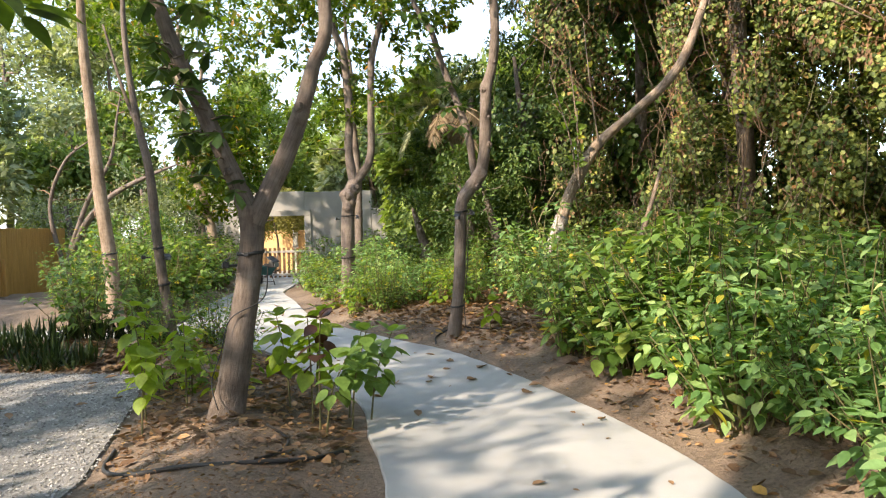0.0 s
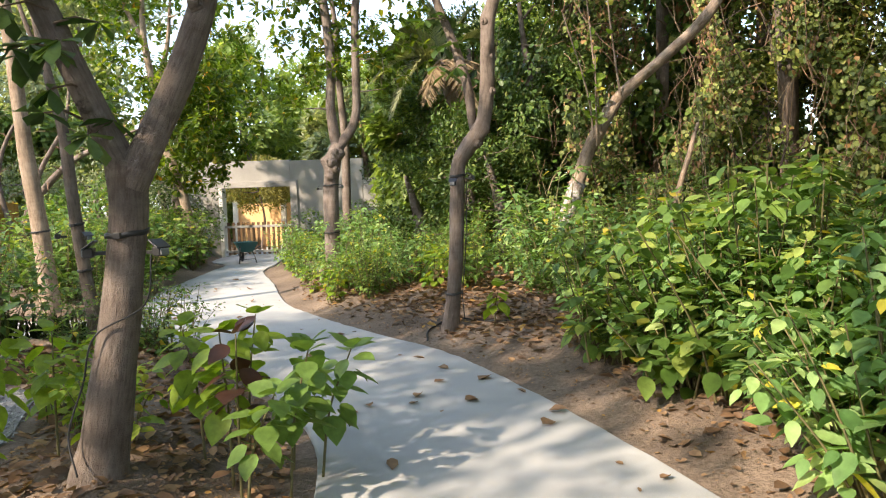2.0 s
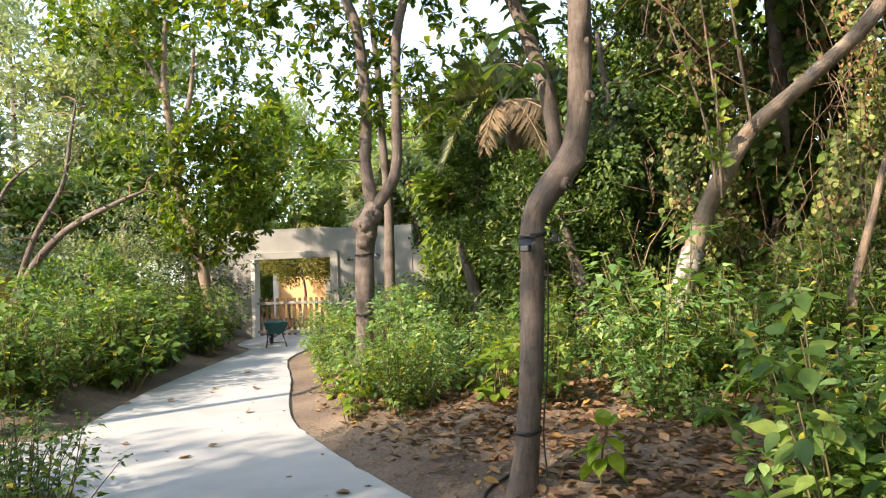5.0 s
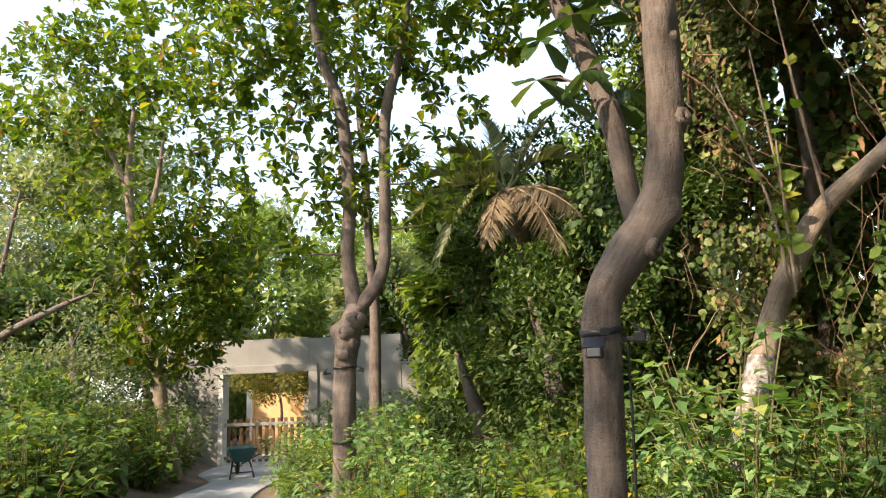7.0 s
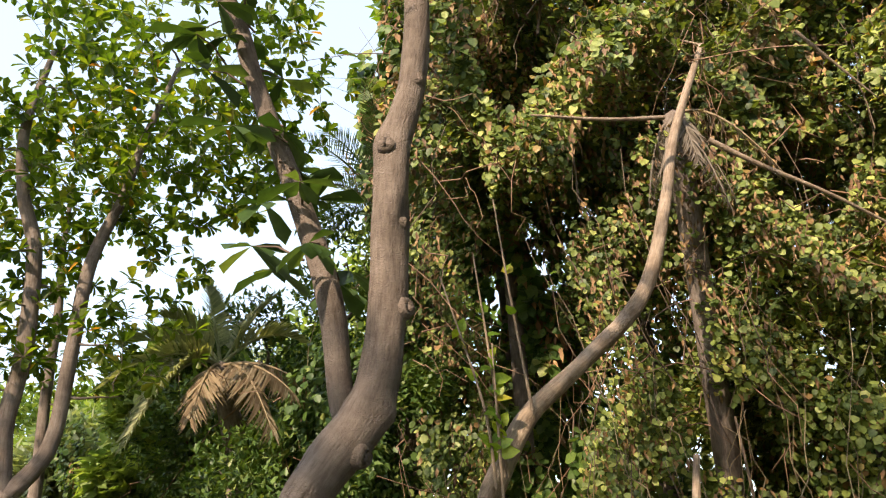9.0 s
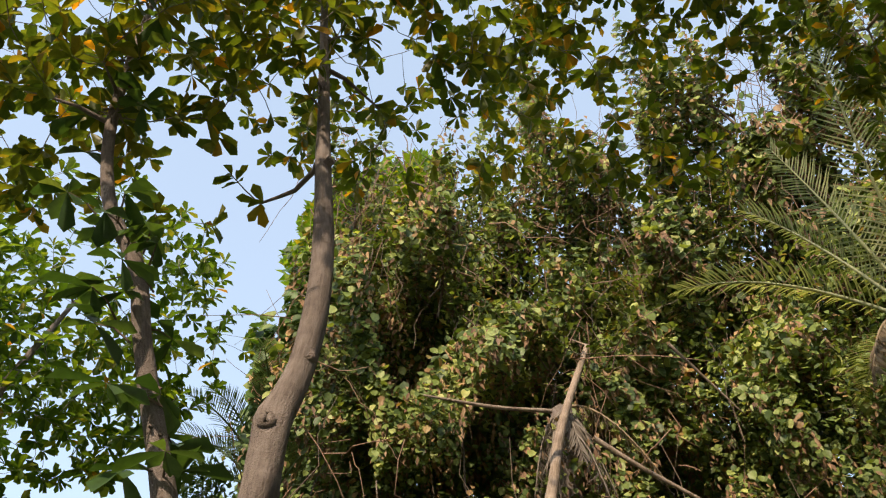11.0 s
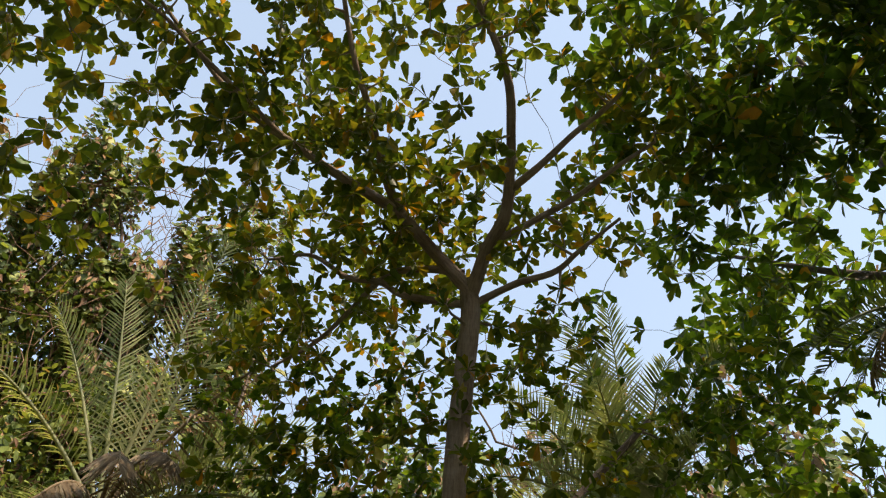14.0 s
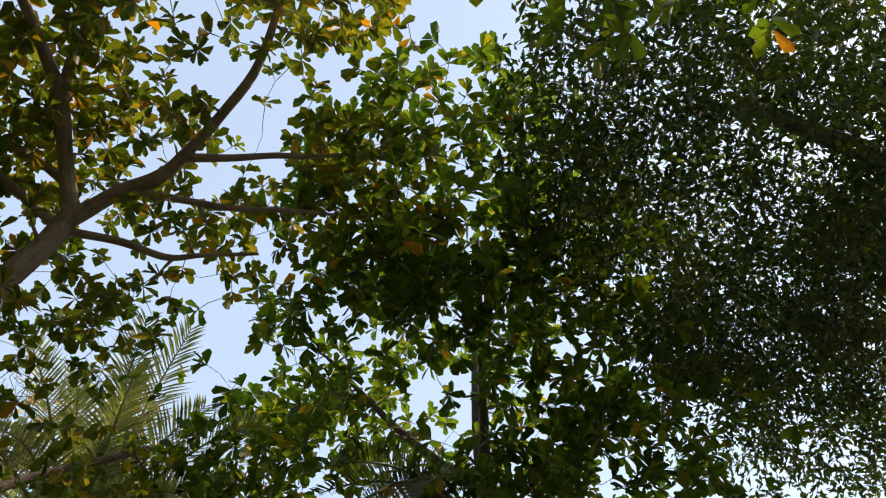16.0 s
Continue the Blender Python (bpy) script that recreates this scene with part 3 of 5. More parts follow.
G1, G2, G3 = ground_at(-1.6, 5.3) - 0.05, ground_at(0.12, 10) - 0.05, ground_at(-2.55, 16.5) - 0.05
tree_fork, inv1 = tree("forked_tree", "grey-barked tree forking in two above a black lamp strap",
    [([(-1.62, 5.32, G1), (-1.55, 5.3, 0.4), (-1.44, 5.3, 0.95), (-1.36, 5.3, 1.49), (-1.35, 5.31, 1.82)], [0.19, 0.145, 0.125, 0.115, 0.12]),
     ([(-1.33, 5.3, 1.7), (-1.52, 5.28, 2.17), (-1.69, 5.25, 2.58), (-1.9, 5.2, 3.1), (-2.1, 5.2, 3.8), (-2.3, 5.3, 4.9)], [0.10, 0.085, 0.078, 0.07, 0.06, 0.04]),
     ([(-1.33, 5.3, 1.7), (-1.08, 5.32, 2.2), (-0.94, 5.35, 2.56), (-0.84, 5.4, 2.95), (-0.74, 5.45, 3.3), (-0.8, 5.5, 4.2), (-0.6, 5.6, 5.2)], [0.105, 0.088, 0.082, 0.072, 0.066, 0.055, 0.035])],
    [(150, (-2.4, 5.2, 5.7), (1.7, 1.6, 1.1)), (130, (-0.5, 5.7, 6.2), (1.6, 1.5, 1.1))], CROWN, 21, sides=24, length=(0.11, 0.18), girth=0.83)
tree_bent, inv2 = tree("bent_tree", "grey-barked tree with an elbow bend, carrying black lamps",
    [([(0.1, 10.0, G2), (0.15, 10.0, 0.4), (0.2, 10.0, 0.95), (0.235, 10.0, 1.6), (0.255, 10.0, 1.97), (0.37, 10.0, 2.17), (0.5, 10.0, 2.34), (0.58, 10.0, 2.55), (0.615, 10.0, 2.85), (0.63, 10.0, 3.25), (0.655, 10.0, 3.6), (0.75, 10.0, 4.0), (0.79, 10.0, 4.6), (0.72, 10.0, 5.5), (0.66, 10.0, 6.3), (0.52, 10.0, 8.0)], [0.16, 0.125, 0.12, 0.118, 0.124, 0.138, 0.135, 0.125, 0.12, 0.116, 0.11, 0.10, 0.09, 0.075, 0.06, 0.035]),
     ([(0.5, 10.05, 2.2), (0.44, 10.1, 2.45), (0.39, 10.15, 2.9), (0.24, 10.2, 3.4), (0.02, 10.2, 4.0), (-0.13, 10.25, 4.5), (-0.38, 10.3, 4.95), (-0.55, 10.3, 5.6), (-0.63, 10.3, 6.5), (-0.68, 10.3, 7.4)], [0.085, 0.075, 0.08, 0.075, 0.065, 0.06, 0.055, 0.05, 0.04, 0.025])],
    [(170, (1.5, 9.6, 8.0), (2.4, 2.0, 1.4)), (260, (-0.9, 10.6, 7.2), (1.9, 1.6, 1.8)), (140, (0.8, 8.6, 8.8), (2.4, 1.8, 0.9)), (70, (2.8, 10.2, 7.7), (1.8, 1.6, 1.2)), (110, (-0.7, 9.8, 6.3), (1.2, 1.0, 0.9)), (80, (0.1, 9.6, 7.4), (1.2, 1.0, 0.7))], CROWN_OLIVE, 22, sides=24, count=(6, 9), length=(0.11, 0.19), width=0.56, girth=0.70, clump=4,
    knots=((0.5, 1.2, 0.03), (0.60, 4.4, 0.035), (0.42, 5.5, 0.03), (0.67, 3.0, 0.03)))


def leaf_tufts(root, inv, points, number, size, leaf, seed):
    """Tufts of large drooping leaves that sprout along a limb."""
    g = np.random.default_rng(seed)
    line = spline(points, 8)
    at = line[g.integers(0, len(line), number)] + g.normal(size=(number, 3)) * 0.05
    a = g.uniform(0, 6.283, number)
    tips = at + np.stack([np.cos(a), np.sin(a), g.uniform(-0.2, 0.5, number)], 1) * g.uniform(0.1, 0.3, (number, 1))
    put("side_twig", joined([tube(np.array([p, (p + q) / 2 + np.array([0, 0, 0.03]), q]), [0.007, 0.004], 4) for p, q in zip(at, tips)]), TWIG, root, kind="stuff").matrix_parent_inverse = inv
    pos = np.repeat(tips, 6, 0)
    b = g.uniform(0, 6.283, len(pos))
    head = np.stack([np.cos(b), np.sin(b), g.uniform(-1.1, 0.2, len(pos))], 1)
    ln = g.uniform(*size, len(pos))
    put("leaf_tuft", blades(pos, head, np.stack([np.cos(b) * 0.6, np.sin(b) * 0.6, np.ones(len(pos))], 1) + g.normal(size=(len(pos), 3)) * 0.2, ln, ln * 0.55, OBOVATE), leaf, root, kind="stuff").matrix_parent_inverse = inv


leaf_tufts(tree_fork, inv1, [(-1.45, 5.25, 2.0), (-1.69, 5.2, 2.6), (-1.9, 5.15, 3.1), (-2.0, 5.15, 3.6)], 34, (0.10, 0.2), SHRUB_DARK, 71)
leaf_tufts(tree_bent, inv2, [(0.36, 10.1, 3.0), (0.24, 10.15, 3.4), (0.02, 10.15, 4.0), (-0.13, 10.2, 4.5), (-0.38, 10.25, 4.95)], 26, (0.12, 0.24), SHRUB_DARK, 72)
leaf_tufts(tree_bent, inv2, [(-0.5, 10.25, 5.4), (-0.63, 10.25, 6.5)], 8, (0.12, 0.24), SHRUB_DARK, 73)
for p, d in (((0.60, 9.93, 3.58), (-0.35, -1, 0.1)), ((0.68, 9.93, 2.8), (0.6, -1, 0.2)), ((0.50, 9.92, 2.2), (0.8, -1, -0.2)), ((0.75, 9.94, 3.98), (-0.2, -1, 0.1)), ((0.72, 9.95, 5.5), (-0.9, -0.6, 0.2)), ((0.63, 9.95, 3.2), (-0.9, -0.4, 0.1))):
    d = unit(np.array(d, float))
    p = np.array(p)
    put("branch_scar", tube(np.array([p - d * 0.04, p - d * 0.005, p + d * 0.012, p + d * 0.002]), [0.05, 0.044, 0.034, 0.012], 12, 0.1, 3), BARK, tree_bent, "rounded healed branch scar").matrix_parent_inverse = inv2
for p, d in (((-0.86, 5.33, 2.72), (0.5, -1, 0)), ((-1.5, 5.2, 2.1), (-0.3, -1, 0)), ((-0.92, 5.28, 2.6), (1, -0.3, 0.2))):
    d = unit(np.array(d, float))
    p = np.array(p)
    put("branch_scar", tube(np.array([p - d * 0.04, p - d * 0.005, p + d * 0.012, p + d * 0.002]), [0.042, 0.036, 0.028, 0.01], 12, 0.1, 3), BARK, tree_fork, "rounded healed branch scar").matrix_parent_inverse = inv1
tree_twin, inv3 = tree("twin_stem_tree", "grey-barked tree with two slender upright stems",
    [([(-2.56, 16.5, G3), (-2.55, 16.5, 0.6), (-2.52, 16.5, 1.9), (-2.45, 16.5, 2.5), (-2.33, 16.5, 2.8)], [0.26, 0.22, 0.21, 0.24, 0.2]),
     ([(-2.36, 16.5, 2.7), (-2.46, 16.5, 3.5), (-2.42, 16.5, 4.4), (-2.53, 16.5, 5.7), (-2.8, 16.5, 6.55), (-2.94, 16.5, 7.5), (-2.8, 16.5, 8.8)], [0.16, 0.14, 0.135, 0.125, 0.11, 0.09, 0.05]),
     ([(-2.36, 16.5, 2.7), (-1.97, 16.5, 3.3), (-1.91, 16.5, 4.4), (-1.86, 16.5, 5.6), (-1.6, 16.5, 6.6), (-1.45, 16.5, 7.5), (-1.1, 16.4, 8.8)], [0.15, 0.125, 0.12, 0.11, 0.09, 0.075, 0.04])],
    [(330, (-3.4, 16.3, 8.6), (2.3, 2.0, 2.4)), (330, (-0.8, 16.2, 8.4), (2.2, 2.0, 2.4)), (60, (-1.4, 16.6, 5.2), (1.2, 1.0, 1.4)), (110, (-3.2, 16.8, 4.8), (1.1, 1.0, 1.6)), (130, (-2.4, 16.8, 7.0), (2.6, 1.4, 1.5)), (150, (-4.6, 16.6, 7.4), (1.5, 1.3, 1.8)), (90, (-0.2, 16.4, 7.4), (1.0, 1.0, 1.2))], CROWN, 23, length=(0.14, 0.22), girth=0.72, knots=((0.72, 3.4, 0.11), (0.65, 1.0, 0.09), (0.8, 5.0, 0.09), (0.6, 4.4, 0.06)))
for p, d, r in (((-2.5, 16.3, 2.45), (-0.5, -1, 0.2), 0.1), ((-2.3, 16.3, 2.62), (0.4, -1, 0.3), 0.11), ((-2.55, 16.34, 2.15), (-1, -0.5, 0), 0.08), ((-2.36, 16.36, 2.3), (0.9, -0.8, 0.1), 0.07)):
    d = unit(np.array(d, float))
    p = np.array(p)
    put("burl", tube(np.array([p - d * 0.08, p, p + d * 0.05, p + d * 0.03]), [r * 1.3, r * 1.1, r * 0.7, r * 0.2], 12, 0.18, 5), BARK, tree_twin, "gnarled swelling on the trunk").matrix_parent_inverse = inv3
tree("slender_tree", "slender pale stem standing behind the twin-stemmed tree",
    [([(-2.84, 20.0, 0.1), (-2.83, 20.0, 1.6), (-2.81, 20.0, 3.2), (-2.9, 20.0, 4.7), (-2.94, 20.0, 6.0), (-3.04, 20.0, 7.1), (-3.08, 20.0, 8.4)], [0.12, 0.11, 0.1, 0.085, 0.07, 0.055, 0.03])],
    [(160, (-3.0, 20.0, 8.6), (1.8, 1.4, 1.6)), (60, (-2.7, 20.0, 5.4), (1.0, 0.9, 1.0))], CROWN, 31, BARK, length=(0.13, 0.2), sides=12, clump=3)
tree("leaning_tree", "slender tree leaning over, its crown hung with yellow-green leaves",
    [([(-6.9, 20.6, 0.1), (-7.2, 20.6, 1.3), (-7.42, 20.6, 2.4), (-7.82, 20.6, 3.55), (-7.95, 20.6, 4.8), (-8.15, 20.6, 6.2), (-8.1, 20.6, 7.8)], [0.17, 0.16, 0.15, 0.135, 0.12, 0.1, 0.05]),
     ([(-7.95, 20.6, 4.7), (-7.5, 20.5, 5.8), (-7.3, 20.4, 7.0)], [0.09, 0.075, 0.04]),
     ([(-8.1, 20.6, 5.9), (-8.7, 20.6, 7.1), (-9.3, 20.6, 7.9)], [0.08, 0.07, 0.04])],
    [(420, (-7.6, 20.6, 6.3), (2.3, 2.0, 2.8)), (260, (-6.7, 20.4, 4.0), (1.6, 1.4, 1.7)), (260, (-9.4, 20.5, 8.3), (2.0, 1.6, 1.6)), (200, (-8.0, 20.6, 9.3), (2.2, 1.6, 1.3)), (230, (-7.2, 20.8, 3.4), (1.5, 1.2, 1.4))], CROWN, 24, BARK_PALE, length=(0.15, 0.23), girth=0.82)
tree("slim_tree", "slim grey tree with a lamp strap",
    [([(-3.72, 9.3, 0.1), (-3.77, 9.3, 0.45), (-3.90, 9.3, 1.5), (-3.98, 9.3, 2.5), (-4.14, 9.3, 3.28), (-4.26, 9.3, 4.36), (-4.3, 9.4, 5.6)], [0.09, 0.075, 0.066, 0.056, 0.048, 0.038, 0.02]),
     ([(-4.08, 9.3, 3.0), (-4.3, 9.3, 3.6), (-4.55, 9.3, 4.5)], [0.03, 0.024, 0.015])],
    [(70, (-4.4, 9.4, 6.0), (1.2, 1.2, 1.0))], CROWN, 25, length=(0.1, 0.17), sides=14)
tree("tall_tree", "tall tree with a pale tan trunk behind the shrubs",
    [([(-5.9, 12.0, 0.1), (-5.96, 12.0, 1.2), (-6.11, 12.0, 2.5), (-6.21, 12.0, 3.8), (-6.3, 12.0, 5.0), (-6.4, 12.1, 6.6)], [0.15, 0.12, 0.105, 0.095, 0.085, 0.04])],
    [(170, (-6.6, 12.2, 6.8), (1.9, 1.9, 1.3))], CROWN, 26, BARK_PALE, length=(0.13, 0.2), sides=14)
tree("overhead_tree", "spreading tree with olive and orange leaves overhead",
    [([(6.9, 7.0, 0.2), (6.45, 6.9, 2.0), (5.95, 6.72, 3.9), (5.55, 6.58, 5.15), (5.16, 6.4, 6.1), (4.87, 6.31, 6.55), (4.68, 6.3, 6.85)], [0.2, 0.17, 0.15, 0.14, 0.135, 0.135, 0.12]),
     ([(4.72, 6.3, 6.75), (4.48, 6.65, 7.12), (4.29, 6.89, 7.34), (4.12, 7.19, 7.47), (3.91, 7.58, 7.6), (3.73, 7.85, 7.69), (3.4, 8.31, 7.81), (3.0, 8.65, 8.0), (2.5, 9.0, 8.2)], [0.1, 0.088, 0.078, 0.07, 0.06, 0.052, 0.042, 0.032, 0.02]),
     ([(4.29, 6.89, 7.34), (3.98, 7.05, 7.52), (3.66, 7.13, 7.68), (3.36, 7.21, 7.86), (3.07, 7.31, 8.05), (2.6, 7.4, 8.4), (2.2, 7.4, 8.7)], [0.07, 0.058, 0.05, 0.045, 0.04, 0.03, 0.02]),
     ([(4.72, 6.28, 6.75), (4.36, 6.14, 6.93), (4.05, 6.0, 7.0), (3.69, 5.98, 7.11), (3.34, 5.99, 7.2), (2.91, 6.04, 7.33), (2.49, 6.22, 7.47), (2.1, 6.45, 7.6), (1.6, 6.7, 7.8)], [0.105, 0.09, 0.08, 0.068, 0.06, 0.052, 0.044, 0.034, 0.02]),
     ([(3.83, 5.97, 7.08), (3.52, 5.73, 7.03), (3.23, 5.51, 7.02), (3.0, 5.32, 6.98), (2.65, 5.05, 6.98)], [0.055, 0.045, 0.038, 0.03, 0.02]),
     ([(4.38, 6.2, 6.95), (4.05, 5.74, 6.93), (3.78, 5.41, 6.9), (3.48, 5.14, 6.88), (3.2, 4.85, 6.85)], [0.055, 0.045, 0.038, 0.03, 0.02]),
     ([(4.85, 6.32, 6.7), (4.94, 6.88, 6.96), (4.91, 7.11, 7.12), (4.93, 7.43, 7.24), (4.82, 7.78, 7.45), (4.9, 8.2, 7.5)], [0.055, 0.048, 0.044, 0.038, 0.03, 0.02]),
     ([(4.63, 6.35, 6.9), (4.74, 6.71, 7.11), (4.87, 7.06, 7.16), (5.27, 7.44, 7.08), (5.6, 7.77, 7.02), (5.8, 8.2, 6.9)], [0.06, 0.052, 0.045, 0.038, 0.03, 0.02]),
     ([(4.82, 6.27, 6.68), (4.58, 5.89, 6.68), (4.39, 5.58, 6.61), (4.14, 5.39, 6.6), (3.8, 5.1, 6.6)], [0.055, 0.048, 0.04, 0.03, 0.02]),
     ([(4.2, 6.97, 7.38), (3.93, 7.41, 7.42), (3.61, 7.8, 7.45), (3.42, 7.99, 7.43), (3.02, 8.33, 7.48), (2.65, 8.57, 7.38), (2.36, 8.77, 7.34), (2.03, 9.1, 7.25)], [0.05, 0.044, 0.04, 0.036, 0.032, 0.026, 0.022, 0.014])],
    [(170, (3.7, 6.6, 8.2), (2.6, 2.4, 0.8)), (130, (3.4, 5.8, 7.4), (1.8, 1.7, 0.4)), (180, (4.2, 7.7, 7.5), (2.1, 1.3, 0.6)), (160, (5.3, 6.8, 7.1), (1.6, 2.4, 0.9)), (105, (2.7, 8.4, 7.9), (1.6, 1.3, 0.6)), (95, (5.8, 6.4, 5.9), (1.4, 2.2, 0.9)), (50, (1.9, 6.4, 8.0), (1.2, 1.3, 0.5)), (50, (2.9, 4.8, 7.1), (0.9, 0.7, 0.5)), (50, (3.0, 7.3, 8.4), (0.9, 0.8, 0.4))], CROWN_OLIVE, 27, BARK_PALE, count=(6, 9), length=(0.10, 0.175), width=0.58, girth=0.7, sides=20, clump=4)
tree("round_leaved_tree", "dark tree with small rounded leaves below the open crown",
    [([(8.0, 6.2, 0.1), (7.7, 6.4, 2.5), (7.3, 6.6, 4.6), (7.0, 6.8, 6.0)], [0.14, 0.12, 0.1, 0.05]),
     ([(7.4, 6.55, 4.2), (6.9, 5.4, 5.6), (6.3, 4.3, 6.4)], [0.07, 0.05, 0.03])],
    [(190, (6.8, 7.1, 6.2), (1.1, 1.2, 0.9)), (90, (6.6, 8.0, 6.7), (0.9, 0.9, 0.6)), (50, (5.9, 3.3, 6.2), (0.8, 0.7, 0.6)), (60, (5.7, 5.6, 6.9), (0.7, 0.8, 0.5)), (50, (6.5, 5.0, 5.3), (1.2, 1.0, 0.5))], CROWN, 33, count=(6, 9), length=(0.07, 0.12), width=0.85, outline=OVATE, clump=4)
tree("dense_tree", "dense dark-leaved tree seen against the sky",
    [([(5.59, 0.99, 0.09), (4.84, 1.26, 2.55), (4.30, 1.50, 4.85), (4.15, 1.70, 6.85), (3.90, 1.90, 8.45)], [0.2, 0.17, 0.14, 0.11, 0.04]),
     ([(4.20, 1.60, 6.15), (3.60, 2.30, 7.15), (3.00, 3.00, 8.15)], [0.08, 0.06, 0.03]),
     ([(4.20, 1.60, 6.15), (4.80, 2.30, 6.95), (5.20, 3.10, 7.75)], [0.08, 0.06, 0.03])],
    [(430, (4.00, 2.20, 7.25), (2.6, 2.2, 2.6)), (110, (2.40, 3.20, 8.25), (1.5, 1.5, 1.5)), (130, (2.70, 4.20, 7.75), (1.2, 1.2, 1.4)), (190, (6.00, 2.80, 6.25), (1.7, 1.6, 2.0)), (120, (3.80, 0.90, 5.45), (1.9, 1.4, 1.3)), (50, (4.30, 4.10, 7.55), (1.3, 1.0, 1.0)), (130, (2.70, 1.40, 6.1), (1.3, 1.2, 1.0)), (55, (2.9, 3.0, 6.7), (1.1, 0.9, 0.7))], CROWN, 28, count=(7, 10), length=(0.13, 0.2), girth=0.72, clump=4)
tree("fine_leaved_tree", "tall dark tree with fine narrow leaves",
    [([(-3.40, -2.50, 0.00), (-3.30, -1.99, 2.70), (-2.90, -0.92, 5.00), (-1.40, 0.88, 6.50), (0.10, 2.88, 7.70)], [0.3, 0.26, 0.22, 0.15, 0.06]),
     ([(-2.90, -0.92, 5.00), (-1.10, -0.52, 6.30), (0.90, 0.08, 7.50)], [0.14, 0.1, 0.05]),
     ([(-3.10, -1.32, 4.50), (-2.70, 0.48, 6.30), (-1.50, 2.68, 7.50)], [0.14, 0.1, 0.05])],
    [(1050, (0.50, 2.08, 7.40), (2.0, 3.1, 1.5)), (130, (-1.80, 1.28, 7.50), (1.5, 1.8, 1.2)), (290, (0.90, -0.12, 7.10), (1.9, 1.9, 1.4))], FINE, 29, count=(26, 34), length=(0.07, 0.125), width=0.42, outline=KITE, loose=0.12)

# leaning pale trunk that passes through the thicket
tree("leaning_trunk_tree", "pale tan trunk leaning across the vine thicket",
    [([(1.75, 14.1, 0.2), (1.98, 14.1, 1.0), (2.3, 14.1, 2.1), (2.6, 14.1, 2.7), (2.96, 14.1, 3.25), (3.62, 14.1, 3.8), (4.3, 14.1, 4.4), (4.7, 14.1, 5.0), (5.08, 14.1, 6.0), (5.4, 14.1, 7.0), (6.16, 14.1, 8.6)], [0.2, 0.17, 0.155, 0.15, 0.135, 0.12, 0.12, 0.115, 0.10, 0.085, 0.05])],
    [(90, (6.4, 14.2, 9.3), (1.8, 1.5, 1.0))], VINE, 30, BARK_PALE, length=(0.1, 0.16), girth=0.76, sides=20, knots=((0.3, 1.0, 0.03), (0.55, 2.0, 0.03)))

# ---- palms ----


def frond_to(base, tip, rise, g, leaf=0.46, n=46, fold=0.5, hang=0.0, loose=0.07, wide=0.021):
    """A frond that arches from the crown to its tip, its leaflets in two even combs, folded up when fresh and hanging when dry."""
    base, tip = np.array(base, float), np.array(tip, float)
    mid = (base + tip) / 2 + np.array([0, 0, rise])
    t = np.linspace(0, 1, 16)[:, None]
    line = (1 - t) ** 2 * base + 2 * t * (1 - t) * mid + t**2 * tip
    stalk = tube(line, [0.03, 0.018, 0.005], 5)
    s = np.linspace(0.18, 1, n)
    at = np.stack([np.interp(s, t[:, 0], line[:, c]) for c in range(3)], 1)
    tan = unit(np.stack([np.interp(s, t[:, 0], np.gradient(line[:, c])) for c in range(3)], 1))
    side = unit(np.cross(tan, np.array([0, 0, 1.0])))
    top = np.cross(side, tan)
    pos, head, up = [], [], []
    for sgn in (-1, 1):
        hd = side * sgn + tan * (0.55 + 0.9 * s[:, None] ** 2) + top * fold + np.array([0, 0, -hang]) + g.normal(size=(n, 3)) * loose
        pos.append(at + g.normal(size=(n, 3)) * 0.004), head.append(hd), up.append(top + side * sgn * -0.4)
    ln = leaf * np.tile(np.sin(np.clip(s * 0.85 + 0.12, 0, 1) * math.pi) * 0.62 + 0.4, 2) * g.uniform(0.88, 1.08, 2 * n)
    return joined([stalk, blades(np.concatenate(pos), np.concatenate(head), np.concatenate(up), ln, wide, BLADE)])


def date_palm(label, foot, crown, fresh, dry, seed, leaf=PALM, skirt=8, spare=0, size=2.4, wide=0.021):
    """A palm whose fronds reach given tips: (tip, rise); spare fronds fill up the crown, and a skirt of dead ones hangs below it."""
    g = np.random.default_rng(seed)
    root = empty("date_palm", label, "palm", foot)
    inv = Matrix.Translation(-Vector(foot))
    line = spline([foot, tuple((np.array(foot) * 2 + np.array(crown)) / 3 + np.array([0.08, 0, 0])), crown], 14)
    put("trunk", tube(line, [0.2, 0.17, 0.16], 14, 0.08, seed), BARK, root).matrix_parent_inverse = inv
    for tip, rise in fresh:
        put("frond", frond_to(crown, tip, rise, g, wide=wide), leaf, root).matrix_parent_inverse = inv
    for q in range(spare):
        a = q * 2.399 + seed
        tip = np.array(crown) + size * np.array([math.cos(a), math.sin(a), 0.15 + 0.5 * (1 - q / spare)])
        put("frond", frond_to(crown, tip, 0.75, g), leaf, root).matrix_parent_inverse = inv
    for tip, rise in dry:
        put("dead_frond", frond_to(crown, tip, rise, g, 0.5, 44, -0.1, 0.9, 0.22, 0.03), DRY, root, "dry brown hanging frond").matrix_parent_inverse = inv
    for q in range(skirt):
        a = q * 2.399 + seed * 0.7
        tip = np.array(crown) + np.array([math.cos(a) * 0.55, math.sin(a) * 0.55, -g.uniform(0.8, 1.7)])
        put("dead_frond", frond_to((crown[0], crown[1], crown[2] - 0.1), tip, 0.65, g, 0.4, 34, -0.2, 0.8, 0.3), DRY_GREY, root, "dry brown hanging frond").matrix_parent_inverse = inv
    return root


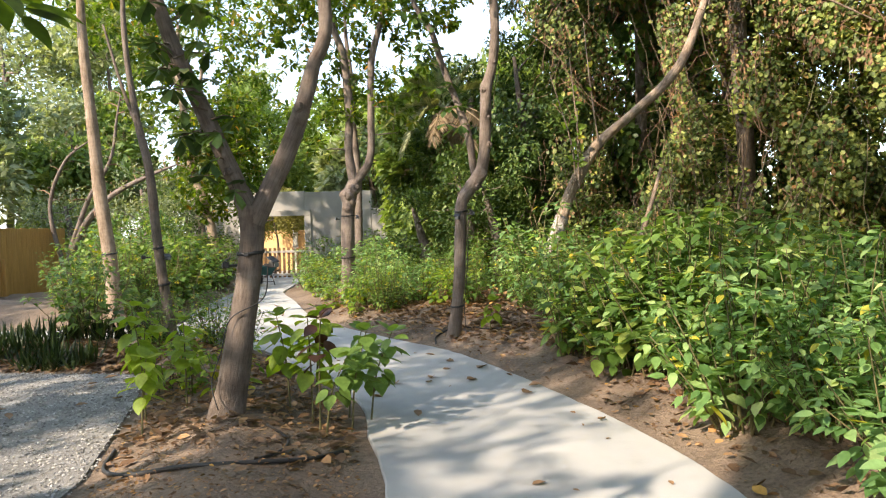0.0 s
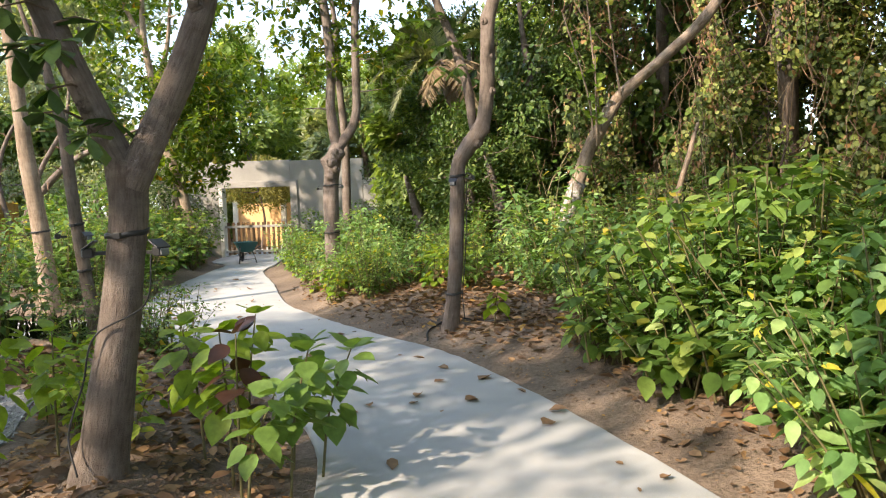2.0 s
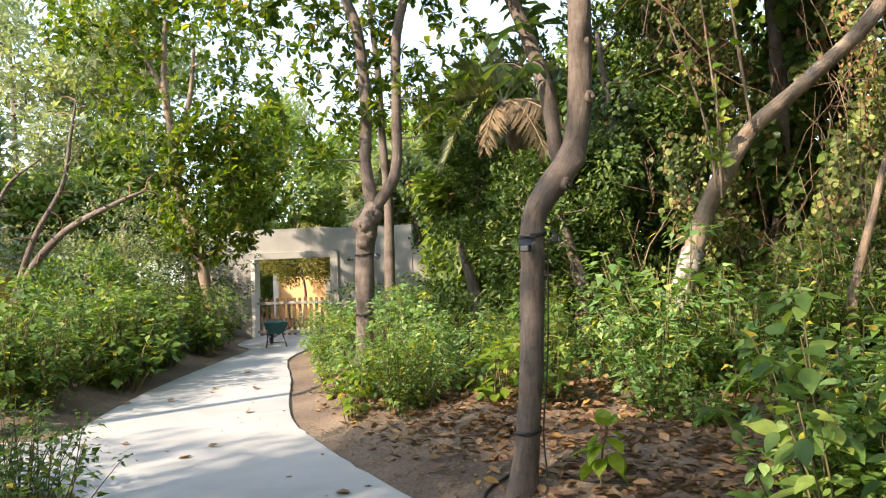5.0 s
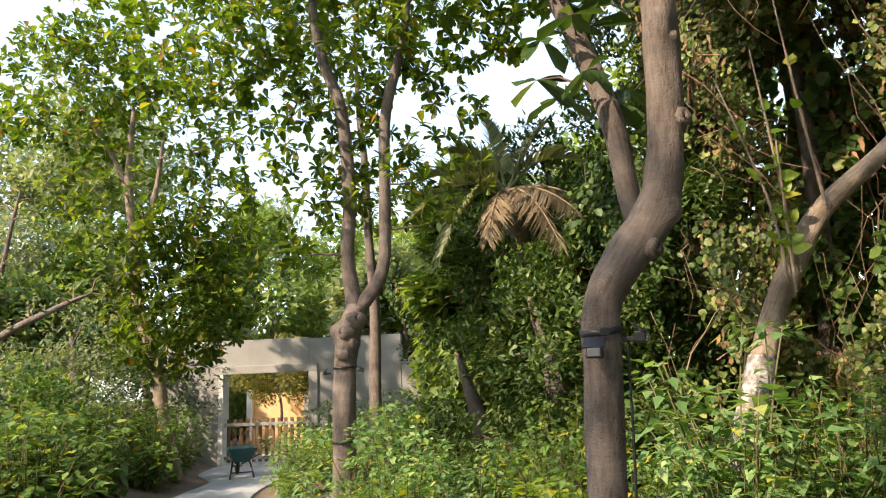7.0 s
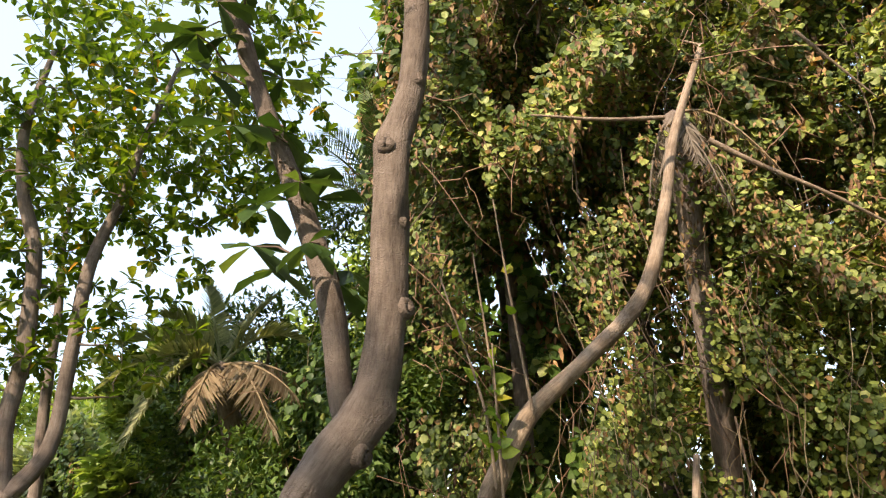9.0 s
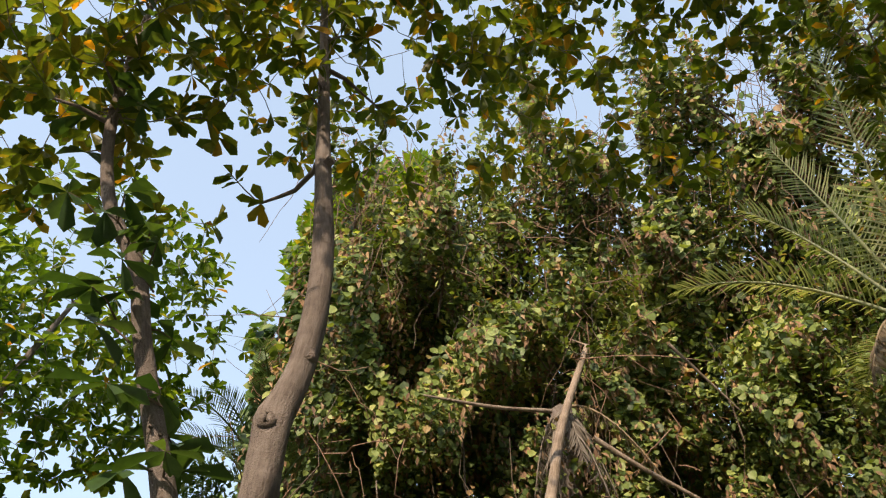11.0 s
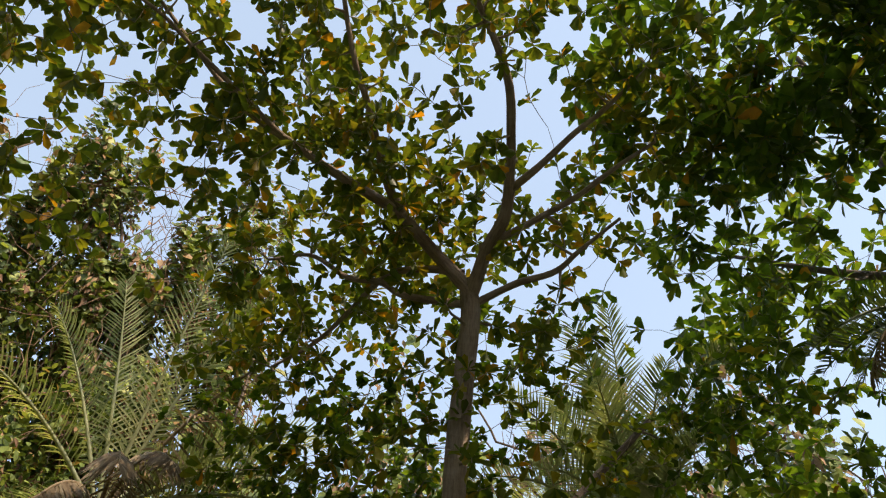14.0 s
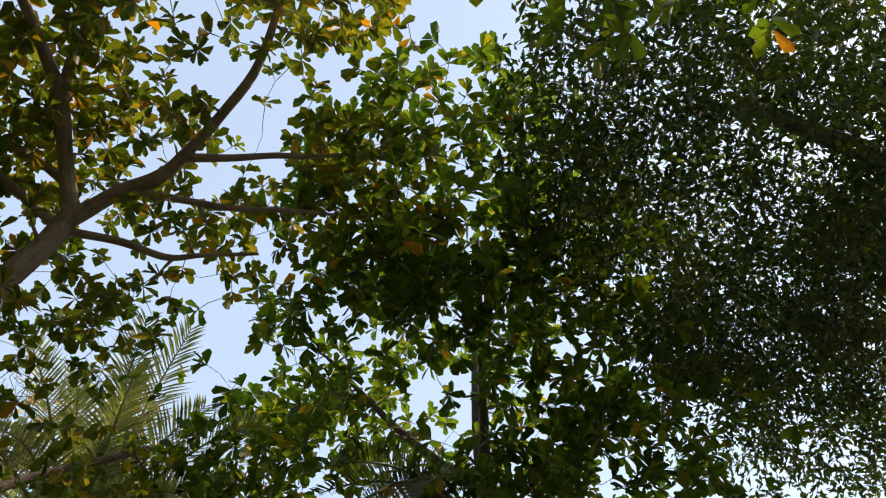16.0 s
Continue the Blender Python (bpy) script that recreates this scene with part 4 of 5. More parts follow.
date_palm("date palm with one drooping frond behind the hedge, sunlight put into its pale colour", (0.9, 20.2, 0.1), (-0.2, 17.7, 4.62),
    [((-1.25, 17.1, 3.42), 0.9), ((-1.2, 17.0, 3.55), 0.9), ((-1.62, 17.1, 4.15), 0.6), ((-1.48, 17.4, 4.8), 0.4), ((-1.0, 17.5, 5.25), 0.3), ((-0.5, 17.9, 5.9), 0.2), ((0.5, 18.0, 5.8), 0.2), ((0.9, 17.6, 5.0), 0.5)],
    [((0.9, 16.9, 4.2), 0.3), ((0.75, 16.6, 4.0), 0.35), ((0.5, 16.5, 3.5), 0.6), ((0.85, 17.2, 2.9), 0.9), ((-0.5, 16.8, 3.7), 0.5)], 41, PALM_LIT, 0, wide=0.04)
date_palm("tall date palm rising over the thicket", (2.9, 19.4, 0.1), (2.6, 18.6, 7.5),
    [((1.17, 17.59, 8.7), 0.7), ((3.95, 17.2, 8.2), 0.8), ((1.33, 18.3, 7.0), 0.9), ((3.52, 17.8, 7.0), 0.8), ((1.89, 17.31, 8.9), 0.6), ((0.9, 18.0, 7.8), 0.8), ((3.0, 17.0, 8.6), 0.6), ((1.6, 17.2, 7.4), 1.0)], [], 42, PALM, 8, 9, 2.3)
date_palm("date palm with a skirt of dry fronds inside the thicket", (6.8, 16.6, 0.1), (5.75, 14.5, 7.6),
    [], [((6.6, 13.7, 6.3), 0.8)], 43, PALM, 10)
date_palm("date palm with dry and green fronds", (8.4, 10.6, 0.1), (7.54, 10.16, 6.4),
    [((6.99, 7.36, 6.0), 1.0), ((7.09, 7.44, 6.94), 0.8), ((5.98, 8.93, 9.18), 0.3), ((6.47, 8.64, 8.41), 0.5), ((6.46, 10.22, 9.04), 0.4), ((7.4, 7.19, 5.7), 1.0), ((6.63, 11.02, 8.79), 0.5), ((7.06, 8.1, 6.58), 0.9)],
    [((5.97, 7.64, 7.5), 0.9), ((6.4, 9.1, 6.2), 0.9), ((6.0, 9.5, 6.0), 0.8), ((6.4, 10.4, 5.8), 0.8)], 44, PALM_LIT, 10, 4, 2.4)
date_palm("date palm with grey-green fronds against the sky", (8.6, 3.9, 0.1), (7.82, 4.09, 5.7),
    [((5.89, 4.95, 7.39), 0.5), ((6.07, 4.38, 7.84), 0.4), ((6.65, 5.71, 7.15), 0.6), ((6.15, 3.93, 7.04), 0.6), ((6.47, 3.2, 6.64), 0.6), ((6.9, 5.06, 7.26), 0.5), ((6.37, 3.79, 6.15), 0.7), ((6.95, 5.45, 6.33), 0.7), ((6.02, 4.82, 6.9), 0.7)],
    [], 45, PALM_LIT, 6, 4, 2.2, 0.026)
date_palm("date palm with dark hanging fronds behind the dense tree", (5.4, 0.6, 0.1), (4.5, 1.6, 6.1),
    [((4.72, 3.46, 5.8), 0.6), ((4.74, 3.1, 5.5), 0.7), ((4.13, 2.75, 5.6), 0.6), ((5.2, 3.0, 6.0), 0.5)], [((4.5, 3.2, 5.4), 0.7)], 46, PALM, 4)

# ---- vine-covered thicket ----


def thicket(name, label, line, height, number, seed, leaf=VINE, size=(0.07, 0.13), deep=2.4, hole=None, low=0.0, twigs=1.0, dead=1.0):
    """A ragged wall of creeper and scrub along a line on the plan, its open face to the path."""
    g = np.random.default_rng(seed)
    pts = spline([(x, y, 0) for x, y in line], 10)
    seg = np.concatenate([[0], np.cumsum(np.linalg.norm(np.diff(pts, axis=0), axis=1))])
    total = seg[-1]
    root = empty(name, label, "thicket", tuple(pts[len(pts) // 2][:2]) + (0.15,))
    inv = Matrix.Translation(-Vector(root.location))
    per = 20
    ns = int(number * 0.6 / per)  # leaves strung on hanging strands, the rest strewn
    t = np.tile(np.linspace(0, 1, per), ns)
    number -= int(number * 0.6) - ns * per
    def hollow(at, up):
        return hole is not None and ((at / total - hole[0]) / hole[1]) ** 2 + ((up - hole[2]) / hole[3]) ** 2 < 1

    u = np.concatenate([np.repeat(g.uniform(0, total, ns), per) + g.normal(size=ns * per) * 0.07, g.uniform(0, total, number - ns * per)])
    u = np.clip(u, 0, total)
    v = np.concatenate([np.clip(np.repeat(g.uniform(0.08, 1, ns), per) - t * np.repeat(g.uniform(0.06, 0.2, ns), per), 0, 1), g.uniform(0, 1, number - ns * per)])
    tan = np.stack([np.interp(u, seg, np.gradient(pts[:, c], seg)) for c in range(2)], 1)
    tan /= np.linalg.norm(tan, axis=1)[:, None]
    out = np.stack([tan[:, 1], -tan[:, 0]], 1)
    on = np.stack([np.interp(u, seg, pts[:, c]) for c in range(2)], 1)
    z = low + v * height * (0.90 + 0.07 * np.sin(u * 1.9 + seed) + 0.05 * np.sin(u * 5.1))
    bulge = 0.5 * np.sin(u * 1.7 + 2.2 * np.sin(z * 0.9 + seed)) + 0.35 * np.sin(z * 1.9 + 1.7 * np.sin(u * 1.3)) + 0.25 * np.sin(u * 4.3 + z * 3.1)
    layer = np.concatenate([np.repeat(g.uniform(0, 1, ns) ** 1.6, per), g.uniform(0, 1, number - ns * per) ** 1.3]) * deep
    gap = np.sin(u * 2.9 + 1.9 * np.sin(z * 1.1 + seed)) + np.sin(z * 2.3 + 2.0 * np.sin(u * 0.9)) + 0.7 * np.sin(u * 6.1 + z * 1.3)
    keep = (gap > 0.05 + 0.55 * np.sin(z * 0.55 + seed)) | (layer > np.where(z < 3, 1.1, 1.6))
    if hole is not None:
        keep &= (((u / total - hole[0]) / hole[1]) ** 2 + ((z - hole[2]) / hole[3]) ** 2 > 1)
    off = bulge * 0.8 - layer + 0.9 * (z / height) ** 2
    p = np.concatenate([on + out * off[:, None], z[:, None]], 1)[keep]
    o3 = np.concatenate([out, np.zeros((number, 1))], 1)[keep]
    n = len(p)
    ln = g.uniform(*size, n) * (1 + 0.5 * np.clip((p[:, 2] - 6) / 3, 0, 1))
    head = np.array([0, 0, -0.9]) + o3 * 0.5 + g.normal(size=(n, 3)) * 0.6
    up = o3 * 0.9 + np.array([0, 0, 0.7]) + g.normal(size=(n, 3)) * 0.35
    near = layer[keep] < 0.9
    wd = ln * g.uniform(0.8, 1.0, n)
    dry = np.concatenate([np.repeat(g.uniform(0, 1, ns), per), g.uniform(0, 1, number - ns * per)])[keep] < np.where(p[:, 2] > 4.5, 0.3, 0.14) * dead
    put("dead_foliage", blades(p[dry], head[dry] + np.array([0, 0, -1.0]), up[dry], ln[dry] * 1.2, wd[dry] * 0.45, KITE), DEAD_VINE, root, "withered brown vine leaves", kind="stuff").matrix_parent_inverse = inv
    near, far = near & ~dry, ~near & ~dry
    put("foliage", blades(p[near], head[near], up[near], ln[near], wd[near], ROUND), leaf, root, kind="stuff").matrix_parent_inverse = inv
    put("inner_foliage", blades(p[far], head[far], up[far], ln[far], wd[far], ROUND), leaf, root, kind="stuff").matrix_parent_inverse = inv
    stems = []
    for q in range(int(total * 42 * twigs)):
        u0 = g.uniform(0, total)
        k = np.array([np.interp(u0, seg, pts[:, c]) for c in range(2)])
        t0 = np.array([np.interp(u0, seg, np.gradient(pts[:, c], seg)) for c in range(2)])
        o0 = np.array([t0[1], -t0[0]]) / np.linalg.norm(t0)
        dp = g.uniform(-0.15, 1.8)
        z0, z1 = sorted(g.uniform(0.05, height, 2))
        if z1 - z0 < 0.5 or hollow(u0, (z0 + z1) / 2):
            continue
        if z1 - z0 > 3.5:
            z0 = z1 - g.uniform(1.0, 3.5)
        m = 6
        s = np.linspace(0, 1, m)
        xy = k - o0 * dp + np.outer(s, t0 * g.uniform(-0.9, 0.9)) + g.normal(size=(m, 2)) * 0.07
        r = g.uniform(0.004, 0.012) if g.uniform() < 0.9 else g.uniform(0.015, 0.035)
        stems.append(tube(np.column_stack([xy, z0 + s * (z1 - z0)]), [r, r * 0.6], 4))
    put("dead_stem_tangle", joined(stems), TWIG, root, "bare brown vine stems", kind="stuff").matrix_parent_inverse = inv
    hanging = []
    for q in range(int(total * 7 * twigs)):
        u0 = g.uniform(0, total)
        k = np.array([np.interp(u0, seg, pts[:, c]) for c in range(2)])
        t0 = np.array([np.interp(u0, seg, np.gradient(pts[:, c], seg)) for c in range(2)])
        o0 = np.array([t0[1], -t0[0]]) / np.linalg.norm(t0)
        z0 = g.uniform(0.1, 2.5)
        z1 = z0 + g.uniform(0.8, 3.6)
        if hollow(u0, (z0 + z1) / 2):
            continue
        s = np.linspace(0, 1, 6)
        xy = k + o0 * g.uniform(-0.25, 0.6) + np.outer(s, t0 * g.uniform(-0.9, 0.9)) + g.normal(size=(6, 2)) * 0.07
        hanging.append(tube(np.column_stack([xy, z0 + s * (z1 - z0)]), [g.uniform(0.006, 0.013), 0.004], 4))
    put("hanging_vine_stem", joined(hanging), DRY, root, "pale dry hanging vine stems", kind="stuff").matrix_parent_inverse = inv
    tangle = []
    for q in range(int(total * 60 * twigs)):
        u0 = g.uniform(0, total)
        k = np.array([np.interp(u0, seg, pts[:, c]) for c in range(2)])
        t0 = np.array([np.interp(u0, seg, np.gradient(pts[:, c], seg)) for c in range(2)])
        o0 = np.array([t0[1], -t0[0]]) / np.linalg.norm(t0)
        z0 = height * g.uniform(0.1, 0.86)
        if hollow(u0, z0) or math.sin(u0 * 1.3 + seed) + math.sin(z0 * 1.1 + u0 * 0.7) < -0.2:
            continue
        start = np.array([*(k + o0 * (g.uniform(-0.7, 0.35) + 0.9 * (z0 / height) ** 2)), z0])
        step = g.normal(size=3) * np.array([0.2, 0.2, 0.16]) + np.array([0, 0, -0.16])
        way = np.cumsum(np.vstack([np.zeros(3), step + g.normal(size=(5, 3)) * 0.09]), 0)
        tangle.append(tube(start + way, [g.uniform(0.006, 0.014), 0.004], 3))
    put("dry_twig_tangle", joined(tangle), TWIG_RED, root, "dry brown twigs of dead creeper", kind="stuff").matrix_parent_inverse = inv
    return root


thicket("vine_thicket", "dense creeper thicket with heart-shaped leaves and dead stems", [(2.0, 16.6), (3.0, 15.8), (4.6, 15.2), (6.4, 14.6)], 15.5, 72000, 51, size=(0.065, 0.13), hole=(0.36, 0.24, 4.5, 2.6))
# added back wall: its dark leaf colour stands for shade in the hollow
thicket("vine_thicket", "added backing deep behind the creepers, dark leaves in place of shade", [(2.3, 19.7), (3.8, 19.0), (5.4, 18.2), (8.6, 16.8)], 15.0, 50000, 55, leaf=SHRUB_DARK, size=(0.14, 0.26), twigs=0.5)
thicket("vine_thicket", "dense creeper thicket with brown dead stems", [(6.2, 14.7), (8.0, 13.4), (9.4, 11.4), (10.4, 9.0)], 17.5, 125000, 52, size=(0.075, 0.14))
# added layer closing sky gaps, dark in colour like the shaded depth
thicket("vine_thicket", "tall added backing behind the creepers, dark leaves in place of shade", [(8.4, 16.4), (9.8, 15.3), (11.0, 14.0), (12.0, 12.0)], 18.0, 22000, 56, leaf=SHRUB_DARK, size=(0.16, 0.28), twigs=0.4)
thicket("vine_thicket", "dense leafy thicket beyond the bed", [(10.3, 9.2), (10.9, 6.0), (10.9, 2.5), (10.2, -1.5)], 11.5, 40000, 53, size=(0.1, 0.18))
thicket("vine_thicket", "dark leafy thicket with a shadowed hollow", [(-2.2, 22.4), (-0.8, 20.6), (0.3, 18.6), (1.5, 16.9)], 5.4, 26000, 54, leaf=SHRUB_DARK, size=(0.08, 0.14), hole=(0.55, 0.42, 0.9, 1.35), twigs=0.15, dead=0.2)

# ---- far trees, and unseen ones added for shade ----


def far_tree(name, label, x, y, height, spread, leaf, seed, number=2600, size=(0.16, 0.3), low=0.25, stout=1.0):
    g = np.random.default_rng(seed)
    root = empty(name, label, "tree", (x, y, 0.0))
    inv = Matrix.Translation((-x, -y, 0))
    put("trunk", tube(spline([(x, y, -0.1), (x + 0.2, y, height * 0.35), (x - 0.1, y + 0.1, height * 0.8)], 6), [0.2 * stout, 0.15 * stout, 0.05 * stout], 8, 0.05, seed), BARK, root).matrix_parent_inverse = inv
    clumps = crown_points(g, 26, (x, y, height * (1 + low) / 2), (spread, spread, height * (1 - low) / 2), 0.5)
    wood, ends = grow([(x, y, height * q) for q in np.linspace(0.2, 0.75, 8)], [0.12] * 8, clumps, g)
    put("branch_wood", joined(wood), BARK, root, kind="stuff").matrix_parent_inverse = inv
    c = clumps[g.integers(0, len(clumps), number)]
    p = c + ball(g, number) * g.uniform(0.2, 1, (number, 1)) ** 0.6 * spread * np.array([0.38, 0.38, 0.34])
    o = unit(p - np.array([x, y, height * 0.5]))
    ln = g.uniform(*size, number)
    put("crown", blades(p, o + g.normal(size=(number, 3)) * 0.7 + np.array([0, 0, -0.3]), o + np.array([0, 0, 0.9]) + g.normal(size=(number, 3)) * 0.4, ln, ln * 0.5, ROUND if leaf == VINE else KITE if spread > 1.7 else SPADE), leaf, root, kind="stuff").matrix_parent_inverse = inv
    return root


g = np.random.default_rng(60)
# CROWN trees stand out of view, added to dapple path and beds with shade
for n_, (x, y, h, s, leaf) in enumerate([(-15, 27, 7, 2.8, FAR_HAZED), (-15, 30, 12, 3.6, FAR_GREY_HAZED), (-9.5, 33, 8, 3.0, FAR_HAZED), (-5.5, 36, 8.5, 3.2, FAR_HAZED), (-2.0, 30, 7.5, 3.0, FAR_HAZED), (1.5, 33, 9, 3.2, FAR_GREY_HAZED), (-18, 22, 8, 3.2, FAR_GREY_HAZED), (-21, 32, 15, 4.6, FAR_GREY_HAZED), (-12, 40, 10, 3.8, FAR_GREY_HAZED), (-3.5, 27.4, 5.4, 1.9, FAR_GREY_HAZED), (-15.5, 17, 6, 2.6, FAR_HAZED), (-17, 10, 8, 3, FAR_HAZED), (-16, 3, 8, 3.2, FAR_HAZED), (-11, -6, 9, 3.4, FAR_HAZED), (-4.2, -7, 8.5, 3.2, CROWN), (-1.2, -9, 9, 3.4, CROWN), (3.2, -8, 8.5, 3.2, CROWN), (7.5, -6, 8, 3.2, CROWN), (-6.2, 0.3, 7.5, 2.7, CROWN), (-9.0, 3.6, 8, 2.6, CROWN), (-6.0, 4.4, 7.8, 2.3, CROWN), (4.8, 19.2, 17, 2.0, LIME), (6.6, 17.8, 15, 3.6, VINE), (5.2, 20.5, 15, 2.6, VINE), (10.6, 14.6, 15, 3.2, VINE), (8.6, 15.4, 6, 2.2, VINE), (10.6, 12.6, 6, 2.0, VINE), (12.2, 9.6, 6, 2.0, VINE), (12.6, 6, 7, 2.2, VINE), (5, 24, 10, 3.6, FAR_HAZED), (0.5, 19.6, 6.6, 1.7, SHRUB_DARK), (1.7, 18.6, 7.6, 1.5, SHRUB_DARK), (-0.6, 21.0, 6.0, 1.6, FAR_HAZED), (12.5, 18, 15, 3.6, VINE), (14, 10, 9, 3.4, VINE), (14, 0, 9, 3.4, VINE)]):
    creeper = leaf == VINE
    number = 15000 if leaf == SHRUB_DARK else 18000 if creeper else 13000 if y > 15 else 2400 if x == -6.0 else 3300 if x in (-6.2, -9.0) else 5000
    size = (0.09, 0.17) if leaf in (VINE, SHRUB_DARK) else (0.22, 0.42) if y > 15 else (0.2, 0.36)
    far_tree("distant_tree", "grey-green tree in the distance, haze put into its leaf colour" if leaf == FAR_GREY_HAZED else "creeper-hung tree standing in the thicket" if creeper else "leafy green tree beyond the garden beds, some added unseen for shade", x, y, h, s, leaf, 300 + n_, number, size, low=0.75 if leaf == LIME else 0.5 if creeper and y > 16 else 0.42 if x == -6.0 else 0.12)
far_tree("courtyard_tree", "small round-headed tree in front of the orange wall", -7.65, 28.4, 3.2, 1.4, COURT, 390, 8000, (0.09, 0.15), 0.52, 0.3)
# the last three are added: dark leaves in place of a shaded hollow
for n_, (x, y, h, s, leaf) in enumerate([(0.15, 17.0, 3.6, 1.1, SHRUB_DARK), (-1.0, 17.9, 2.7, 1.0, SHRUB_DARK), (0.8, 16.5, 3.1, 1.1, SHRUB_DARK), (-8.4, 18.6, 2.7, 1.2, FAR_GREY_HAZED), (-7.7, 16.9, 2.3, 1.0, SHRUB), (-8.5, 22.6, 3.6, 1.3, SHRUB_DARK), (-9.6, 21.2, 3.8, 1.6, FAR_GREY_HAZED), (-11.6, 20.5, 3.2, 1.6, FAR_GREY_HAZED), (-2.3, 23.7, 2.9, 0.95, FINE), (-9.3, 23.6, 3.2, 1.2, FINE), (-10.5, 30.0, 2.6, 1.0, FAR_HAZED), (-10.3, 31.6, 4.0, 1.2, FAR_HAZED), (0.6, 20.5, 3.2, 1.4, FINE), (-0.6, 22.4, 3.2, 1.4, FINE), (2.4, 18.7, 3.4, 1.4, FINE)]):
    far_tree("large_bush", "rounded dark green bush behind the hedge, three added as dark backing" if leaf in (FINE, SHRUB_DARK, SHRUB) else "silvery green bush behind the hedge", x, y, h, s, leaf, 420 + n_, 3400, (0.08, 0.14), 0.05)

# arching half-dead tree beyond the hedge
g = np.random.default_rng(440)
arch = empty("arching_tree", "half-dead tree with bare brown arching branches", "tree", (-10.6, 18.2, 0.0))
arch_inv = Matrix.Translation((10.6, -18.2, 0))
arch_nodes, arch_rad = [], []
for line, rr in (([(-10.6, 18.2, 0.0), (-9.9, 18.1, 1.7), (-8.97, 18.0, 2.67), (-7.88, 18.0, 3.2), (-7.2, 18.0, 3.45)], [0.11, 0.09, 0.07, 0.05, 0.02]), ([(-10.2, 18.1, 1.2), (-9.57, 18.0, 2.6), (-8.95, 18.0, 3.62), (-8.75, 18.0, 4.62), (-8.62, 18.0, 5.3)], [0.07, 0.055, 0.045, 0.035, 0.015]), ([(-10.4, 18.2, 0.8), (-10.6, 18.0, 2.4), (-10.1, 17.9, 3.6), (-9.3, 17.9, 4.2)], [0.07, 0.05, 0.04, 0.015])):
    line = spline(line, 8)
    put("limb", tube(line, rr, 10, 0.06, 5), BARK, arch).matrix_parent_inverse = arch_inv
    arch_nodes += list(line[8:])
    arch_rad += [0.03] * (len(line) - 8)
tips = np.array(arch_nodes)[g.integers(0, len(arch_nodes), 150)] + g.normal(size=(150, 3)) * np.array([0.55, 0.4, 0.4]) + np.array([0.1, 0, 0.1])
wood, ends = grow(arch_nodes, arch_rad, tips, g, droop=-0.1)
put("branch_wood", joined(wood), TWIG_RED, arch, kind="stuff").matrix_parent_inverse = arch_inv
put("crown", rosettes(ends[::2], g, (5, 9), (0.06, 0.1), 0.4, KITE), FAR_GREY_HAZED, arch, kind="stuff").matrix_parent_inverse = arch_inv

# ---- shrubs ----


def shrub_kind(name, label, seed, leaf, stems, height, spread, size, outline=OVATE, width=0.62, per=14, bends=5):
    g = np.random.default_rng(seed)
    wood, pos, head, up, ln = [], [], [], [], []
    for q in range(stems):
        a, lean = g.uniform(0, 6.283), g.uniform(0.1, 1) ** 0.7 * spread
        h = height * g.uniform(0.55, 1.05) * (1 - 0.25 * (lean / spread) ** 2)
        foot = np.array([math.cos(a), math.sin(a), 0]) * lean * 0.35
        line = spline([foot, foot + np.array([math.cos(a) * lean * 0.25, math.sin(a) * lean * 0.25, h * 0.45]) + g.normal(size=3) * 0.03, foot + np.array([math.cos(a) * lean * 0.75, math.sin(a) * lean * 0.75, h])], bends)
        wood.append(tube(line, [0.007, 0.005, 0.003], 4 if bends > 2 else 3))
        for w in range(per):
            s = g.uniform(0.22, 1.0) if w > 4 else g.uniform(0.95, 1.0)
            at = np.array([np.interp(s, np.linspace(0, 1, len(line)), line[:, c]) for c in range(3)])
            for sgn in (0, math.pi):
                b = w * 1.57 + sgn + g.uniform(-0.5, 0.5)
                d = np.array([math.cos(b), math.sin(b), g.uniform(-0.85, 0.4)])
                big = g.uniform(*size) * (1.1 - 0.45 * max(0, s - 0.6) / 0.4)
                reach = g.uniform(0.02, 0.09)
                pos.append(at + d * reach), head.append(d), ln.append(big)
                up.append(np.array([d[0] * 0.35, d[1] * 0.35, 1.0]) + g.normal(size=3) * 0.25)
    ln = np.array(ln)
    root = put(name, joined(wood), STEM)
    root.location = (0, 0, -50)
    tagged(root, label, "shrub")
    put("foliage", blades(np.array(pos), np.array(head), np.array(up), ln, ln * width, outline), leaf, root, kind="stuff")
    return root


def plant_region(kinds, outline, gap, seed, scale=(0.8, 1.15), group="", clear=0.0, skip=()):
    g = np.random.default_rng(seed)
    poly = np.array(outline, float)
    lo, hi = poly.min(0), poly.max(0)
    done = []
    for y in np.arange(lo[1], hi[1], gap):
        for x in np.arange(lo[0], hi[0], gap):
            p = np.array([x, y]) + g.uniform(-0.4, 0.4, 2) * gap
            if outside(p[None], poly)[0] > 0 or outside(p[None], OUTLINE)[0] < clear:
                continue
            if any((p[0] - sx) ** 2 + (p[1] - sy) ** 2 < sr**2 for sx, sy, sr in skip):
                continue
            k = kinds[g.integers(0, len(kinds))]
            front = 1.2 < p[0] < 3.3 and p[1] < 8.6
            k = k[0] if front else k[1] if p[1] < 13.5 and p[0] < 5.5 else k[2]
            s = g.uniform(*scale)
            m = pose(p[0], p[1], ground_at(*p) - 0.02, 0, 0, g.uniform(0, 360)) @ Matrix.Diagonal((s * g.uniform(0.9, 1.1), s * g.uniform(0.9, 1.1), s, 1))
            ob = copy_thing(k, m)
            if group:
                tagged(ob, group=group)
            done.append(ob)
    return done


